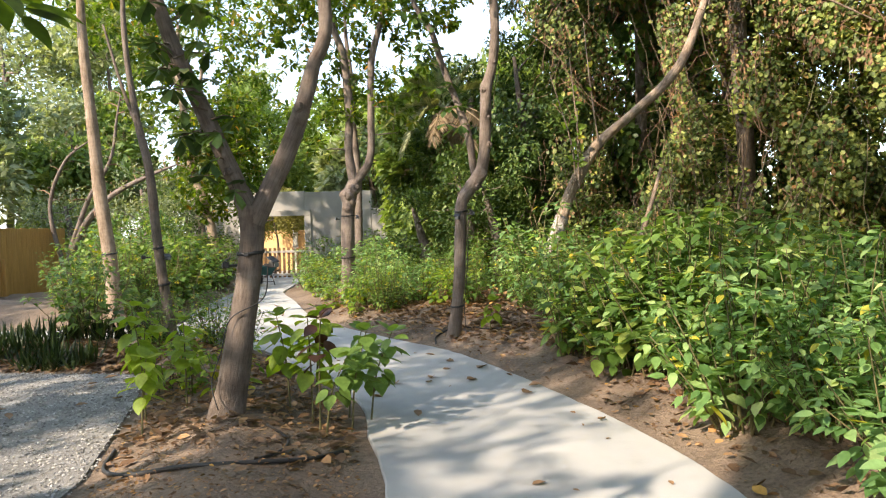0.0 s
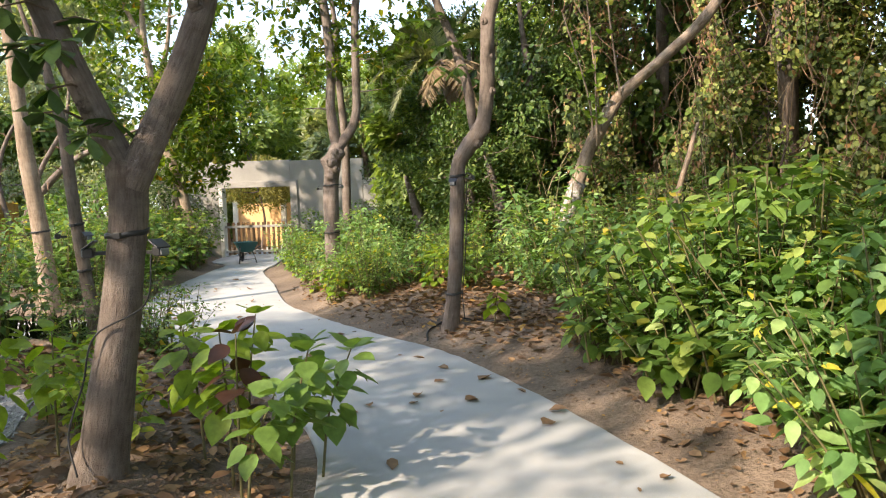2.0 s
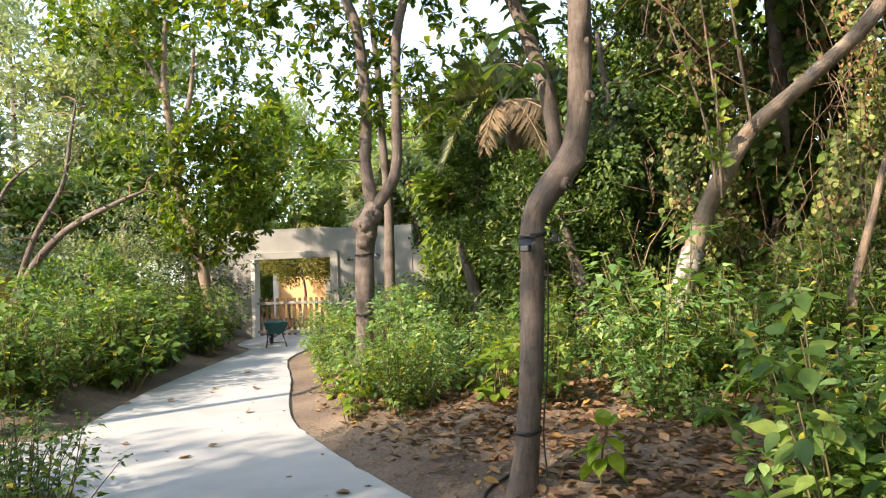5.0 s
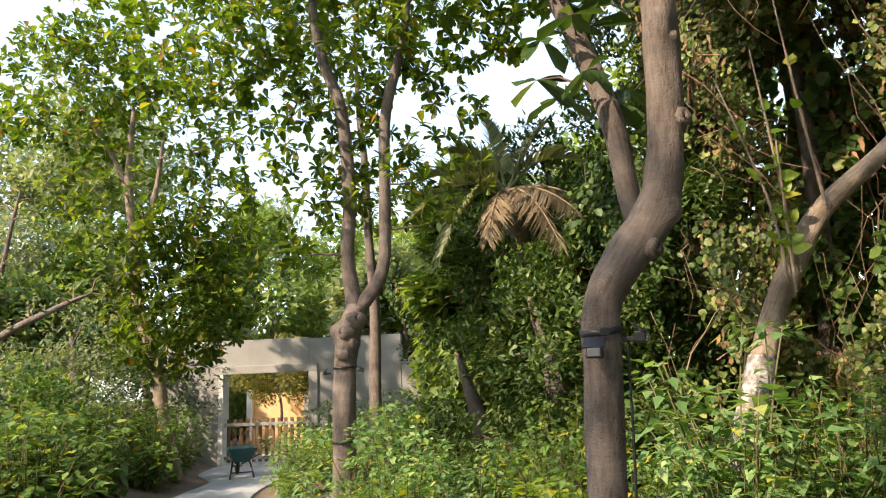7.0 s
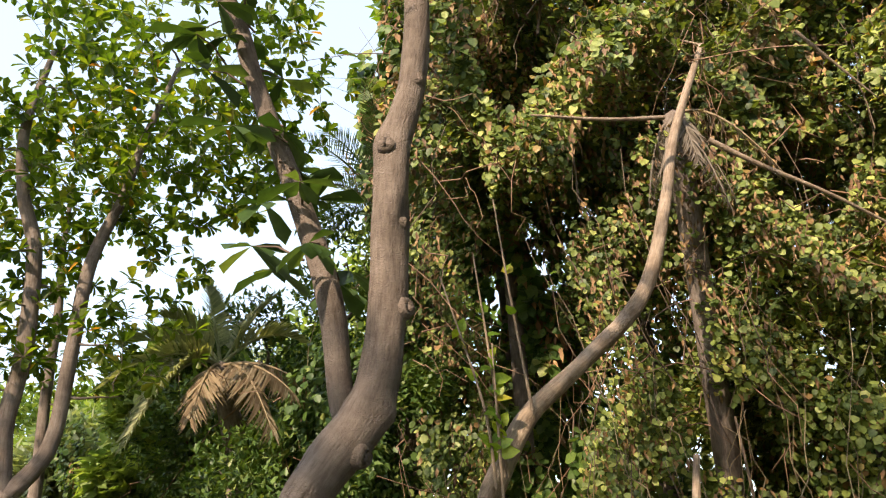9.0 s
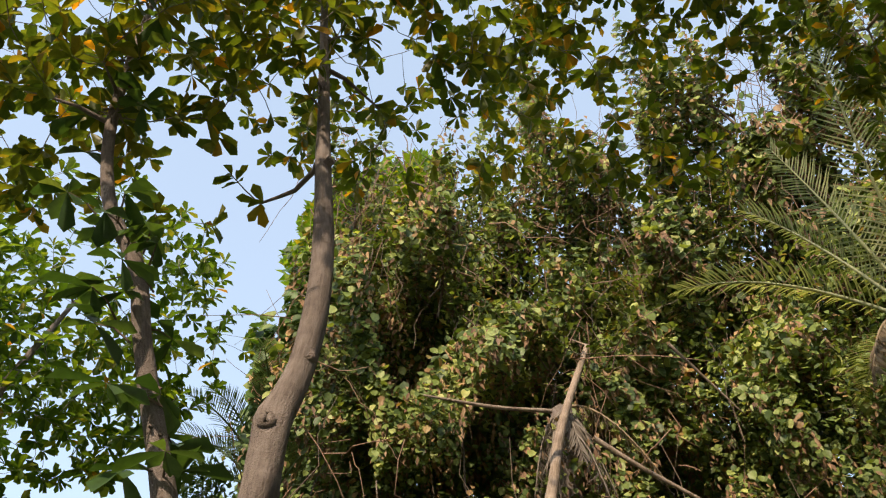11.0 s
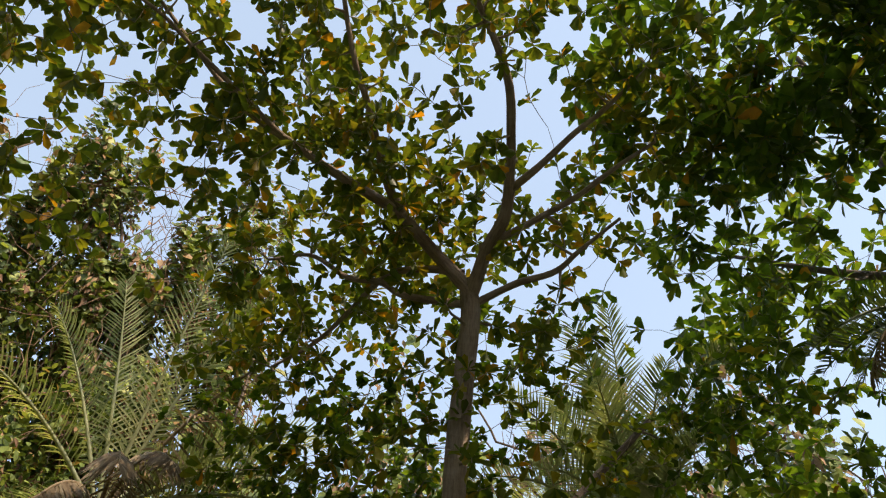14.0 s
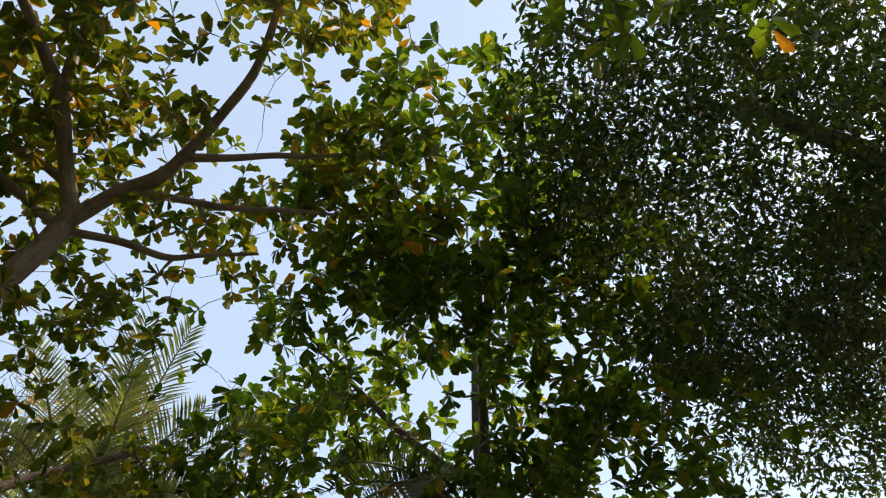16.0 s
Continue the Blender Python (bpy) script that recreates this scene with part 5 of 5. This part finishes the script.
# each kind in three makes: full blades beside the path, folded blades further off, plain blades far away
MAKES = ((FULL, 5), (SPADE, 2), (KITE, 2))
broad = [[shrub_kind("broadleaf_shrub", "bushy green shrub with broad ovate leaves", 70 + q, SHRUB, 18, 1.05, 0.55, (0.07, 0.145), o, 0.72, 12, b) for o, b in MAKES] for q in range(3)]
mint = [[shrub_kind("pale_shrub", "pale green shrub with drooping soft leaves", 80 + q, MINT, 19, 0.95, 0.5, (0.07, 0.135), o, 0.6, 12, b) for o, b in MAKES] for q in range(2)]
lime = [[shrub_kind("young_shrub", "sparse yellow-green seedling shrub", 90 + q, LIME, 9, 0.7, 0.36, (0.08, 0.15), o, 0.8, 7, b) for o, b in ((FULL, 5), (FULL, 4), (KITE, 2))] for q in range(2)]
small = [[shrub_kind("low_shrub", "low green shrub with small leaves", 100 + q, SHRUB, 20, 0.9, 0.5, (0.05, 0.09), o, 0.7, 14, b) for o, b in ((OVATE, 5), (SPADE, 2), (KITE, 2))] for q in range(2)]

plant_region(broad + mint + mint, [(1.55, 7.0), (1.35, 8.0), (1.9, 8.9), (3.2, 9.6), (7.5, 9.5), (8.5, 3), (4.0, 2.6), (3.7, 5.7), (2.25, 5.7)], 0.5, 1, (1.0, 1.4), "shrubs along the path", 0.36)
plant_region(mint + broad, [(2.0, 5.6), (1.75, 6.9), (2.7, 7.4), (3.2, 6.0)], 0.55, 12, (1.35, 1.6), "shrubs along the path", 0.3)
plant_region(mint, [(2.5, 2.6), (2.3, 5.7), (3.8, 5.8), (4.1, 2.4)], 0.46, 2, (0.8, 1.4), "shrubs along the path", 0.35)
plant_region(lime + broad + small + mint + lime, [(-2.0, 13.0), (-2.9, 15.0), (-3.6, 17), (-4.5, 20), (-4.9, 23.6), (-2.8, 23.6), (0.5, 17.2), (0.2, 12.4), (-0.3, 11.8)], 0.74, 3, (0.55, 1.4), "shrubs of the middle bed", 0.35, ((-2.55, 16.5, 0.3),))
plant_region(lime + broad + mint + small, [(0.2, 12.0), (0.4, 17.2), (4.8, 14.4), (5.2, 11.6), (2.6, 11.2), (1.0, 11.6)], 0.85, 13, (0.55, 1.25), "shrubs of the middle bed", 0.35)
plant_region(small + lime, [(-1.6, 12.0), (-2.6, 14.0), (-1.6, 14.0), (-0.6, 12.2)], 0.6, 4, (0.7, 1.0), "shrubs of the middle bed", 0.4)
plant_region(broad + small, [(-5.6, 12.6), (-6.0, 15), (-6.3, 17), (-6.6, 20), (-7.0, 22.5), (-8.6, 22), (-8.0, 16), (-7.4, 12.6)], 0.66, 5, (1.15, 1.6), "hedge shrubs beside the path", 0.3, ((-7.1, 20.6, 0.4),))
plant_region(broad, [(2.6, 9.4), (4.4, 11.6), (8.5, 11.0), (8.5, 9.4)], 0.8, 6, (0.8, 1.15), "shrubs along the path")
plant_region(broad + mint, [(1.65, 7.7), (1.75, 8.9), (3.4, 9.3), (3.6, 7.4)], 0.5, 14, (0.75, 1.1), "shrubs along the path", 0.3)
plant_region(small + small + mint, [(0.9, 13.0), (1.3, 13.75), (4.4, 13.5), (4.2, 12.6)], 0.62, 15, (1.45, 2.1), "bushes round the leaning trunk")
plant_region(lime, [(-2.9, 5.6), (-3.1, 7.4), (-1.9, 8.0), (-0.95, 6.2), (-0.75, 5.2), (-1.3, 4.6), (-2.3, 5.0)], 1.15, 7, (0.7, 1.1), "seedlings round the forked tree", 0.12, ((-1.6, 5.3, 0.3),))
plant_region(small + mint, [(-4.0, 8.6), (-4.2, 10.1), (-2.6, 9.2), (-2.4, 8.4)], 0.55, 8, (0.8, 1.1), "seedlings round the forked tree", 0.25, ((-3.75, 9.3, 0.25),))
plant_region(broad, [(-5.6, 9.0), (-4.3, 9.2), (-4.4, 10.2), (-5.6, 10.2)], 0.8, 9, (0.9, 1.2), "hedge shrubs beside the path", 0.25)
for k in sum(broad + mint + lime + small, []):
    for o in (*k.children_recursive, k):
        bpy.data.objects.remove(o)

# large-leaved seedlings at the edge of the forked tree's bed


def seedling(x, y, height, lean, number, size, seed, leaf):
    g = np.random.default_rng(seed)
    z0 = ground_at(x, y) - 0.01
    line = spline([(0, 0, 0), (lean[0] * 0.3, lean[1] * 0.3, height * 0.55), (lean[0], lean[1], height)], 7)
    root = put("seedling", tube(line, [0.009, 0.007, 0.004], 6), STEM)
    root.location = (x, y, z0)
    tagged(root, "leggy seedling with dark maroon leaves" if leaf == MAROON else "leggy seedling with large glossy drooping leaves", "plant", "large-leaved seedlings")
    for q in range(number):
        s = 0.48 + 0.52 * min(1, (q + 0.5) / (number - 4))
        at = np.array([np.interp(s, np.linspace(0, 1, len(line)), line[:, c]) for c in range(3)])
        a = q * 2.4 + g.uniform(-0.4, 0.4)
        tip = q >= number - 4
        d = np.array([math.cos(a), math.sin(a), g.uniform(0.2, 0.9) if tip else g.uniform(-1.2, 0.1)])
        ln = g.uniform(*size) * (1.1 - 0.4 * s)
        v, f = blades((at + d * (0.01 if tip else 0.05))[None], d[None], (np.array([d[0] * 0.4, d[1] * 0.4, 1.0]) + g.normal(size=3) * 0.2)[None], ln, ln * 0.8, FULL)
        put("leaf", (v, f), leaf, root)
    return root


for n_, (x, y, hh, lean, num, mat_) in enumerate([(-0.62, 5.45, 0.78, (0.16, -0.12), 20, SHRUB), (-0.78, 5.2, 0.6, (0.2, -0.1), 14, SHRUB), (-0.95, 5.5, 0.82, (0.0, -0.1), 18, LIME), (-1.2, 5.75, 0.75, (-0.1, 0.0), 16, LIME), (-2.45, 5.7, 0.95, (-0.05, -0.1), 20, LIME), (-2.3, 5.3, 0.6, (0.1, -0.1), 14, LIME), (-0.72, 5.9, 0.7, (0.12, 0.05), 16, SHRUB), (0.62, 9.75, 0.42, (0.05, -0.1), 8, LIME), (-2.6, 5.95, 0.9, (0.05, 0.05), 18, LIME), (-2.15, 5.85, 0.7, (-0.05, 0.1), 15, LIME), (-1.05, 6.1, 0.8, (0.05, 0.1), 16, LIME), (-0.5, 5.7, 0.72, (0.2, 0.0), 16, SHRUB), (-0.86, 5.36, 0.84, (0.04, -0.08), 3, MAROON)]):
    seedling(x, y, hh * 1.1, lean, num + 9, (0.15, 0.24), 500 + n_, mat_)

# leafy twig hanging low over the start of the path
g = np.random.default_rng(117)
twig_line = spline([(-2.35, -0.4, 5.45), (-1.95, 0.7, 4.3), (-1.45, 1.4, 3.0), (-0.98, 1.78, 2.32)], 8)
hang = put("hanging_branch", tube(twig_line, [0.02, 0.012, 0.005], 6), TWIG)
tagged(hang, "thin hanging branch with large dark oval leaves", "branch")
s = np.concatenate([g.uniform(0.72, 1.0, 16), [1, 1, 1]])
at = np.stack([np.interp(s, np.linspace(0, 1, len(twig_line)), twig_line[:, c]) for c in range(3)], 1)
for p_ in at:
    a = g.uniform(0, 6.283)
    d = np.array([math.cos(a), math.sin(a), g.uniform(-0.9, 0.1)])
    ln = g.uniform(0.12, 0.18)
    put("leaf", blades((p_ + d * 0.04)[None], d[None], (np.array([d[0] * 0.4, d[1] * 0.4, 1.0]))[None], ln, ln * 0.62, FULL), CROWN, hang)

# shoots beside the leaning trunk
g = np.random.default_rng(118)
for foot, mid, top, lf in (((2.60, 13.95, 2.6), (2.50, 13.9, 3.6), (2.38, 13.9, 4.9), 16), ((2.92, 13.95, 3.25), (2.78, 13.9, 4.3), (2.66, 13.9, 5.6), 3), ((2.46, 13.9, 2.5), (2.36, 13.85, 3.3), (1.98, 13.85, 4.6), 6), ((2.52, 13.9, 2.4), (2.5, 13.85, 3.1), (2.5, 13.85, 3.9), 12)):
    line = spline([foot, mid, top], 6)
    ob = put("vine_shoot", tube(line, [0.02, 0.016, 0.008], 6), BARK_PALE)
    tagged(ob, "thin upright vine shoot with bright young leaves", "vine", "vine shoots")
    s = g.uniform(0.1, 0.8, lf)
    at = np.stack([np.interp(s, np.linspace(0, 1, len(line)), line[:, c]) for c in range(3)], 1)
    ln = g.uniform(0.10, 0.2, lf)
    put("foliage", blades(at, g.normal(size=(lf, 3)) + np.array([0, -0.3, 0.1]), g.normal(size=(lf, 3)) * 0.4 + np.array([0, -0.7, 0.8]), ln, ln * 0.75, HEART), LIME, ob)
for line, r in (([(3.2, 12.5, 0.15), (3.37, 12.5, 1.27), (3.47, 12.5, 1.65), (3.59, 12.5, 2.04), (3.78, 12.6, 2.6)], 0.055),):
    tagged(put("bare_stem", tube(spline(line, 8), [r, r * 0.85, r * 0.5], 10, 0.08, 6), BARK_PALE), "slim bare stem rising from the bed into creepers", "stem")
# dead wood caught in the thicket
for line, r in (([(4.97, 13.7, 6.9), (4.1, 13.7, 6.75), (3.2, 13.8, 6.75)], 0.03), ([(5.4, 13.5, 6.5), (6.0, 13.4, 6.15), (6.9, 13.3, 5.75), (7.9, 13.2, 5.2)], 0.035), ([(5.55, 12.0, 6.95), (6.4, 12.0, 6.2)], 0.02)):
    tagged(put("dead_branch", tube(spline(line, 8), [r, r * 0.8, r * 0.4], 8, 0.08, 4), BARK_PALE), "bare dead branch caught among the creepers", "branch", "dead branches")
wash = put("whitewash_band", tube(spline([(1.86, 14.1, 0.6), (1.94, 14.1, 0.95), (2.09, 14.1, 1.45), (2.2, 14.1, 1.8)], 6), [0.15, 0.146, 0.14], 20, 0.05, 30), CHALK)
tagged(wash, "chalky white paint round the foot of a trunk", "paint band")

# strap-leaved clumps along the gravel
g = np.random.default_rng(120)
for n_ in range(46):
    x, y = g.uniform(-9, -3.9), 8.25 + 1.9 * g.uniform() ** 1.5
    m = 40
    a, t = g.uniform(0, 6.283, m), g.uniform(0.15, 1.5, m)
    head = np.stack([np.cos(a) * t, np.sin(a) * t, np.full(m, 0.9)], 1)
    ob = put("strap_clump", tube(np.array([(0, 0, -0.02), (0, 0, 0.03), (0, 0, 0.06)]), [0.06, 0.05, 0.02], 8), STEM)
    put("foliage", blades(g.normal(size=(m, 3)) * np.array([0.07, 0.07, 0.0]), head, np.stack([np.cos(a), np.sin(a), np.full(m, 0.5)], 1), g.uniform(0.18, 0.42, m), 0.034, BLADE), STRAP, ob, kind="stuff")
    ob.location = (x, y, ground_at(x, y))
    tagged(ob, "dark green clump of strap-shaped leaves", "plant", "strap-leaved clumps")

# ---- fallen leaves ----
g = np.random.default_rng(130)
CURL = (np.array([[0, 0, 0.02], [0.3, 0.30, 0.16], [0.68, 0.27, 0.13], [1, 0, 0.10], [0.68, -0.27, 0.15], [0.3, -0.30, 0.12], [0.5, 0, 0.02]]), HEART[1])


def litter(name, label, number, lo, hi, keep, size=(0.055, 0.135)):
    p = np.stack([g.uniform(lo[0], hi[0], number), g.uniform(lo[1], hi[1], number)], 1)
    d = np.minimum(outside(p, OUTLINE), outside(p, STONES))
    p = p[(d > 0.12) & keep(p, d)]
    n = len(p)
    a = g.uniform(0, 6.283, n)
    head = np.stack([np.cos(a), np.sin(a), g.normal(size=n) * 0.22], 1)
    up = np.stack([g.normal(size=n) * 0.35, g.normal(size=n) * 0.35, np.ones(n)], 1)
    ln = g.uniform(*size, n)
    z = ground_z(p[:, 0], p[:, 1]) + g.uniform(0.004, 0.03, n)
    tagged(put(name, blades(np.column_stack([p, z]), head, up, ln, ln * 0.9, CURL), LITTER, kind="stuff"), label, "leaf litter")


litter("leaf_litter", "brown dry leaves lying thick under the bent tree", 14000, (-3, 8.5), (6, 16), lambda p, d: g.uniform(0, 1, len(p)) < np.clip((d - 0.25) / 0.7, 0, 1))
litter("leaf_litter", "brown dry leaves scattered over the bed", 2600, (-4.2, 3.9), (-0.5, 9.3), lambda p, d: g.uniform(0, 1, len(p)) < np.clip(0.25 + (p[:, 1] - 4.4) / 1.6, 0.06, 1))
litter("leaf_litter", "brown dry leaves under the path shrubs", 3000, (1.5, 2.5), (6, 9), lambda p, d: g.uniform(0, 1, len(p)) < np.clip(d / 0.8, 0, 1))
litter("leaf_litter", "brown dry leaves along the gravel edge", 1200, (-8, 8.1), (-3.5, 9.0), lambda p, d: d > 0.02)

litter("leaf_crumbs", "fine dry leaf crumbs and chips on the soil", 7000, (-3.6, 3.2), (-0.2, 9.3), lambda p, d: d > 0.0, (0.012, 0.045))
litter("leaf_crumbs", "fine dry leaf crumbs along the path edge", 7000, (-2.5, 2.5), (3.4, 12.5), lambda p, d: d < 1.4, (0.012, 0.05))

leaf_meshes = []
for q in range(4):
    v, f = blades(np.zeros((1, 3)), np.array([[1.0, 0, 0]]), np.array([[0, 0.1 * q - 0.15, 1.0]]), 0.13, 0.10 + 0.02 * q, CURL)
    leaf_meshes.append(tri_mesh("fallen_leaf", v, f, LITTER))
path_leaves = [(-0.1, 5.77), (-0.06, 7.2), (0.41, 7.24), (0.93, 6.66), (1.47, 5.62), (0.83, 4.14), (-1.31, 9.1), (-1.3, 10.2), (-0.11, 8.77), (0.04, 8.38), (0.03, 7.81), (0.42, 7.85), (-0.44, 7.17), (-0.06, 7.45), (0.4, 7.3), (-0.49, 6.95), (-0.5, 6.5), (0.93, 6.9), (-4.76, 14.2), (-3.93, 15.3), (-3.35, 13.46), (-4.53, 15.04), (-4.76, 17.1), (-3.07, 11.2), (-3.0, 11.65), (0.8, 7.4), (-3.99, 11.8), (-5.3, 14.2), (-4.58, 15.2)]
for n_, (x, y) in enumerate(path_leaves):
    ob = new("fallen_leaf", leaf_meshes[n_ % 4])
    s = g.uniform(0.75, 1.25)
    ob.matrix_basis = pose(x, y, 0.004, g.uniform(-6, 6), g.uniform(-6, 6), g.uniform(0, 360)) @ Matrix.Diagonal((s, s, s * g.uniform(0.8, 1.6), 1))
    tagged(ob, "curled brown dry leaf lying on concrete", "leaf", "fallen leaves on the path")
for n_ in range(22):
    x, y = g.uniform(-6, -2.4), 7.9 - abs(g.normal()) * 1.2
    if outside(np.array([[x, y]]), STONES)[0] > -0.05:
        continue
    ob = new("fallen_leaf", leaf_meshes[n_ % 4])
    s = g.uniform(0.6, 1.3)
    ob.matrix_basis = pose(x, y, 0.004, g.uniform(-8, 8), g.uniform(-8, 8), g.uniform(0, 360)) @ Matrix.Diagonal((s, s, s, 1))
    tagged(ob, "curled brown dry leaf lying on gravel", "leaf", "fallen leaves on the gravel")
for n_ in range(34):
    y = g.uniform(2.0, 18)
    x = np.interp(y, [q[1] for q in RIGHT_EDGE], [q[0] for q in RIGHT_EDGE]) - abs(g.normal()) * 0.9 - 0.05
    if outside(np.array([[x, y]]), OUTLINE)[0] > -0.05:
        continue
    ob = new("fallen_leaf", leaf_meshes[n_ % 4])
    s = g.uniform(0.25, 0.55)
    ob.matrix_basis = pose(x, y, 0.003, 0, 0, g.uniform(0, 360)) @ Matrix.Diagonal((s, s * 0.8, s, 1))
    tagged(ob, "small dry leaf fragment on concrete", "leaf", "fallen leaves on the path")

# ---- lamps, straps, hose, wheelbarrow ----


def strap(name, centre, radius, parent_label):
    """A flat webbing band drawn round a trunk, a little askew, with its buckle."""
    a = np.linspace(0, 2 * math.pi, 40, endpoint=False)
    rows = []
    for dr, dz in ((0, -0.014), (0.006, -0.012), (0.006, 0.012), (0, 0.014)):
        rows.append(np.stack([np.cos(a) * (radius + dr), np.sin(a) * (radius + dr), dz + 0.012 * np.sin(a + 0.6) + 0.003 * np.sin(5 * a)], 1))
    v = np.concatenate(rows) + np.array(centre)
    k, q = np.arange(40), (np.arange(40) + 1) % 40
    f = np.concatenate([np.stack([r * 40 + k, r * 40 + q, (r + 1) * 40 + q, (r + 1) * 40 + k], 1) for r in range(3)])
    ob = put(name, (v, np.concatenate([f[:, [0, 1, 2]], f[:, [0, 2, 3]]])), BLACK)
    y = centre[1] - radius - 0.006
    part("buckle", box((centre[0] - 0.02, y - 0.01, centre[2] - 0.026), (centre[0] + 0.02, y + 0.004, centre[2] + 0.006), 0.003), BLACK, ob)
    return tagged(ob, parent_label, "strap", "tree straps")


def lamp(place, turn, tilt=55):
    """A small solar spot lamp on a bracket, its panel tipped to the sky."""
    root = empty("solar_lamp", "small black solar spot lamp strapped to a trunk", "lamp", (0, 0, 0), "solar lamps")
    part("bracket", box((-0.012, 0.0, -0.015), (0.012, 0.09, 0.015), 0.004), BLACK, root)
    part("housing", box((-0.05, -0.075, -0.03), (0.05, 0.0, 0.045), 0.012), BLACK, root)
    p = part("solar_panel", box((-0.07, -0.055, -0.006), (0.07, 0.055, 0.006), 0.004), SOLAR, root, "dark glossy solar panel")
    p.matrix_basis = pose(0, -0.03, 0.065, 35)
    part("lens", box((-0.04, -0.086, -0.022), (0.04, -0.072, 0.03), 0.005), LENS, root, "pale lamp lens")
    root.matrix_basis = pose(*place, 0, 0, turn) @ Matrix.Scale(0.68, 4)
    return root


for c, r in (((-1.365, 5.3, 1.46), 0.103), ((0.247, 10, 1.86), 0.092), ((0.16, 10, 0.5), 0.094), ((-2.52, 16.5, 1.98), 0.165), ((-2.54, 16.5, 1.0), 0.166), ((-3.89, 9.3, 1.45), 0.072), ((-3.83, 9.3, 0.95), 0.077), ((-5.97, 12, 1.32), 0.125)):
    strap("trunk_strap", c, r, "black strap tied round a trunk")
for p, t in (((-1.53, 5.27, 1.36), 285), ((-1.19, 5.24, 1.36), 70), ((0.2, 9.87, 1.76), -15), ((0.38, 9.95, 1.82), 70), ((-2.75, 16.4, 1.9), 290), ((-2.3, 16.38, 1.92), 60), ((-4.05, 9.25, 1.32), 290), ((-3.76, 9.25, 1.3), 60)):
    lamp(p, t)


def cable(points, r, label, mat=BLACK, name="cable"):
    return tagged(put(name, tube(spline(points, 8), [r, r], 6), mat), label, name)


cable([(-1.2, 5.2, 1.35), (-1.245, 5.19, 1.1), (-1.5, 5.17, 0.95), (-1.585, 5.18, 0.7), (-1.66, 5.15, 0.45), (-1.6, 5.1, 0.25)], 0.005, "thin black cable running down a trunk")
cable([(0.345, 9.95, 1.8), (0.33, 9.94, 1.3), (0.305, 9.94, 0.9), (0.265, 9.94, 0.5), (0.28, 9.9, 0.2)], 0.006, "thin black cable running down a trunk")
hose_line = [(-2.35, 4.95), (-2.2, 4.5), (-1.9, 4.25), (-1.5, 4.12), (-1.05, 4.2), (-0.75, 4.45), (-0.58, 4.8)]
cable([(x, y, ground_at(x, y) + 0.015) for x, y in hose_line], 0.016, "black irrigation hose lying on soil", HOSE, "hose")
cable([(x, y, ground_at(x, y) + 0.012) for x, y in [(-1.05, 4.25), (-0.95, 4.5), (-0.98, 4.8), (-1.2, 5.05)]], 0.011, "black irrigation hose lying on soil", HOSE, "hose")
cable([(x, y, ground_at(x, y) + 0.012) for x, y in [(-0.15, 9.75), (-0.15, 10.1), (0.1, 10.3), (0.35, 10.15), (0.6, 9.9), (1.3, 9.6)]], 0.012, "black irrigation hose round a trunk", HOSE, "hose")

barrow = empty("wheelbarrow", "teal wheelbarrow parked on the path by the gate", "wheelbarrow", (-6.1, 21.8, 0))
bm = bmesh.new()
lowr, topr = [(-0.16, -0.2), (0.16, -0.2), (0.14, 0.25), (-0.14, 0.25)], [(-0.3, -0.38), (0.3, -0.38), (0.26, 0.48), (-0.26, 0.48)]
rings = []
for pts_, z in ((lowr, 0.32), (topr, 0.6), ([(x * 0.94, y * 0.94) for x, y in topr], 0.6), ([(x * 0.9, y * 0.9) for x, y in lowr], 0.345)):
    rings.append([bm.verts.new((x, y, z)) for x, y in pts_])
for a, b in zip(rings[:-1], rings[1:]):
    for q in range(4):
        bm.faces.new((a[q], a[(q + 1) % 4], b[(q + 1) % 4], b[q]))
bm.faces.new(rings[0]), bm.faces.new(rings[-1])
part("tray", bm, TEAL, barrow)
for sx in (-1, 1):
    put("handle", tube(spline([(sx * 0.1, 0.6, 0.22), (sx * 0.16, 0.0, 0.33), (sx * 0.28, -0.75, 0.5)], 6), [0.018, 0.018], 8), BLACK, barrow)
    put("leg", tube(spline([(sx * 0.17, -0.1, 0.33), (sx * 0.21, -0.25, 0.15), (sx * 0.24, -0.3, 0.0)], 5), [0.018, 0.018], 8), BLACK, barrow)
put("cross_brace", tube(np.array([(-0.22, -0.26, 0.12), (0.22, -0.26, 0.12)]), [0.012, 0.012], 6), BLACK, barrow)
a = np.linspace(0, 2 * math.pi, 25)
wheel = put("wheel", tube(np.stack([0 * a, 0.62 + 0.15 * np.cos(a), 0.19 + 0.15 * np.sin(a)], 1), [0.04, 0.04], 8), BLACK, barrow)
put("hub", tube(np.array([(-0.1, 0.62, 0.19), (0.1, 0.62, 0.19)]), [0.03, 0.03], 10), RAILGREY, barrow)
barrow.rotation_euler = (0, 0, radians(28))
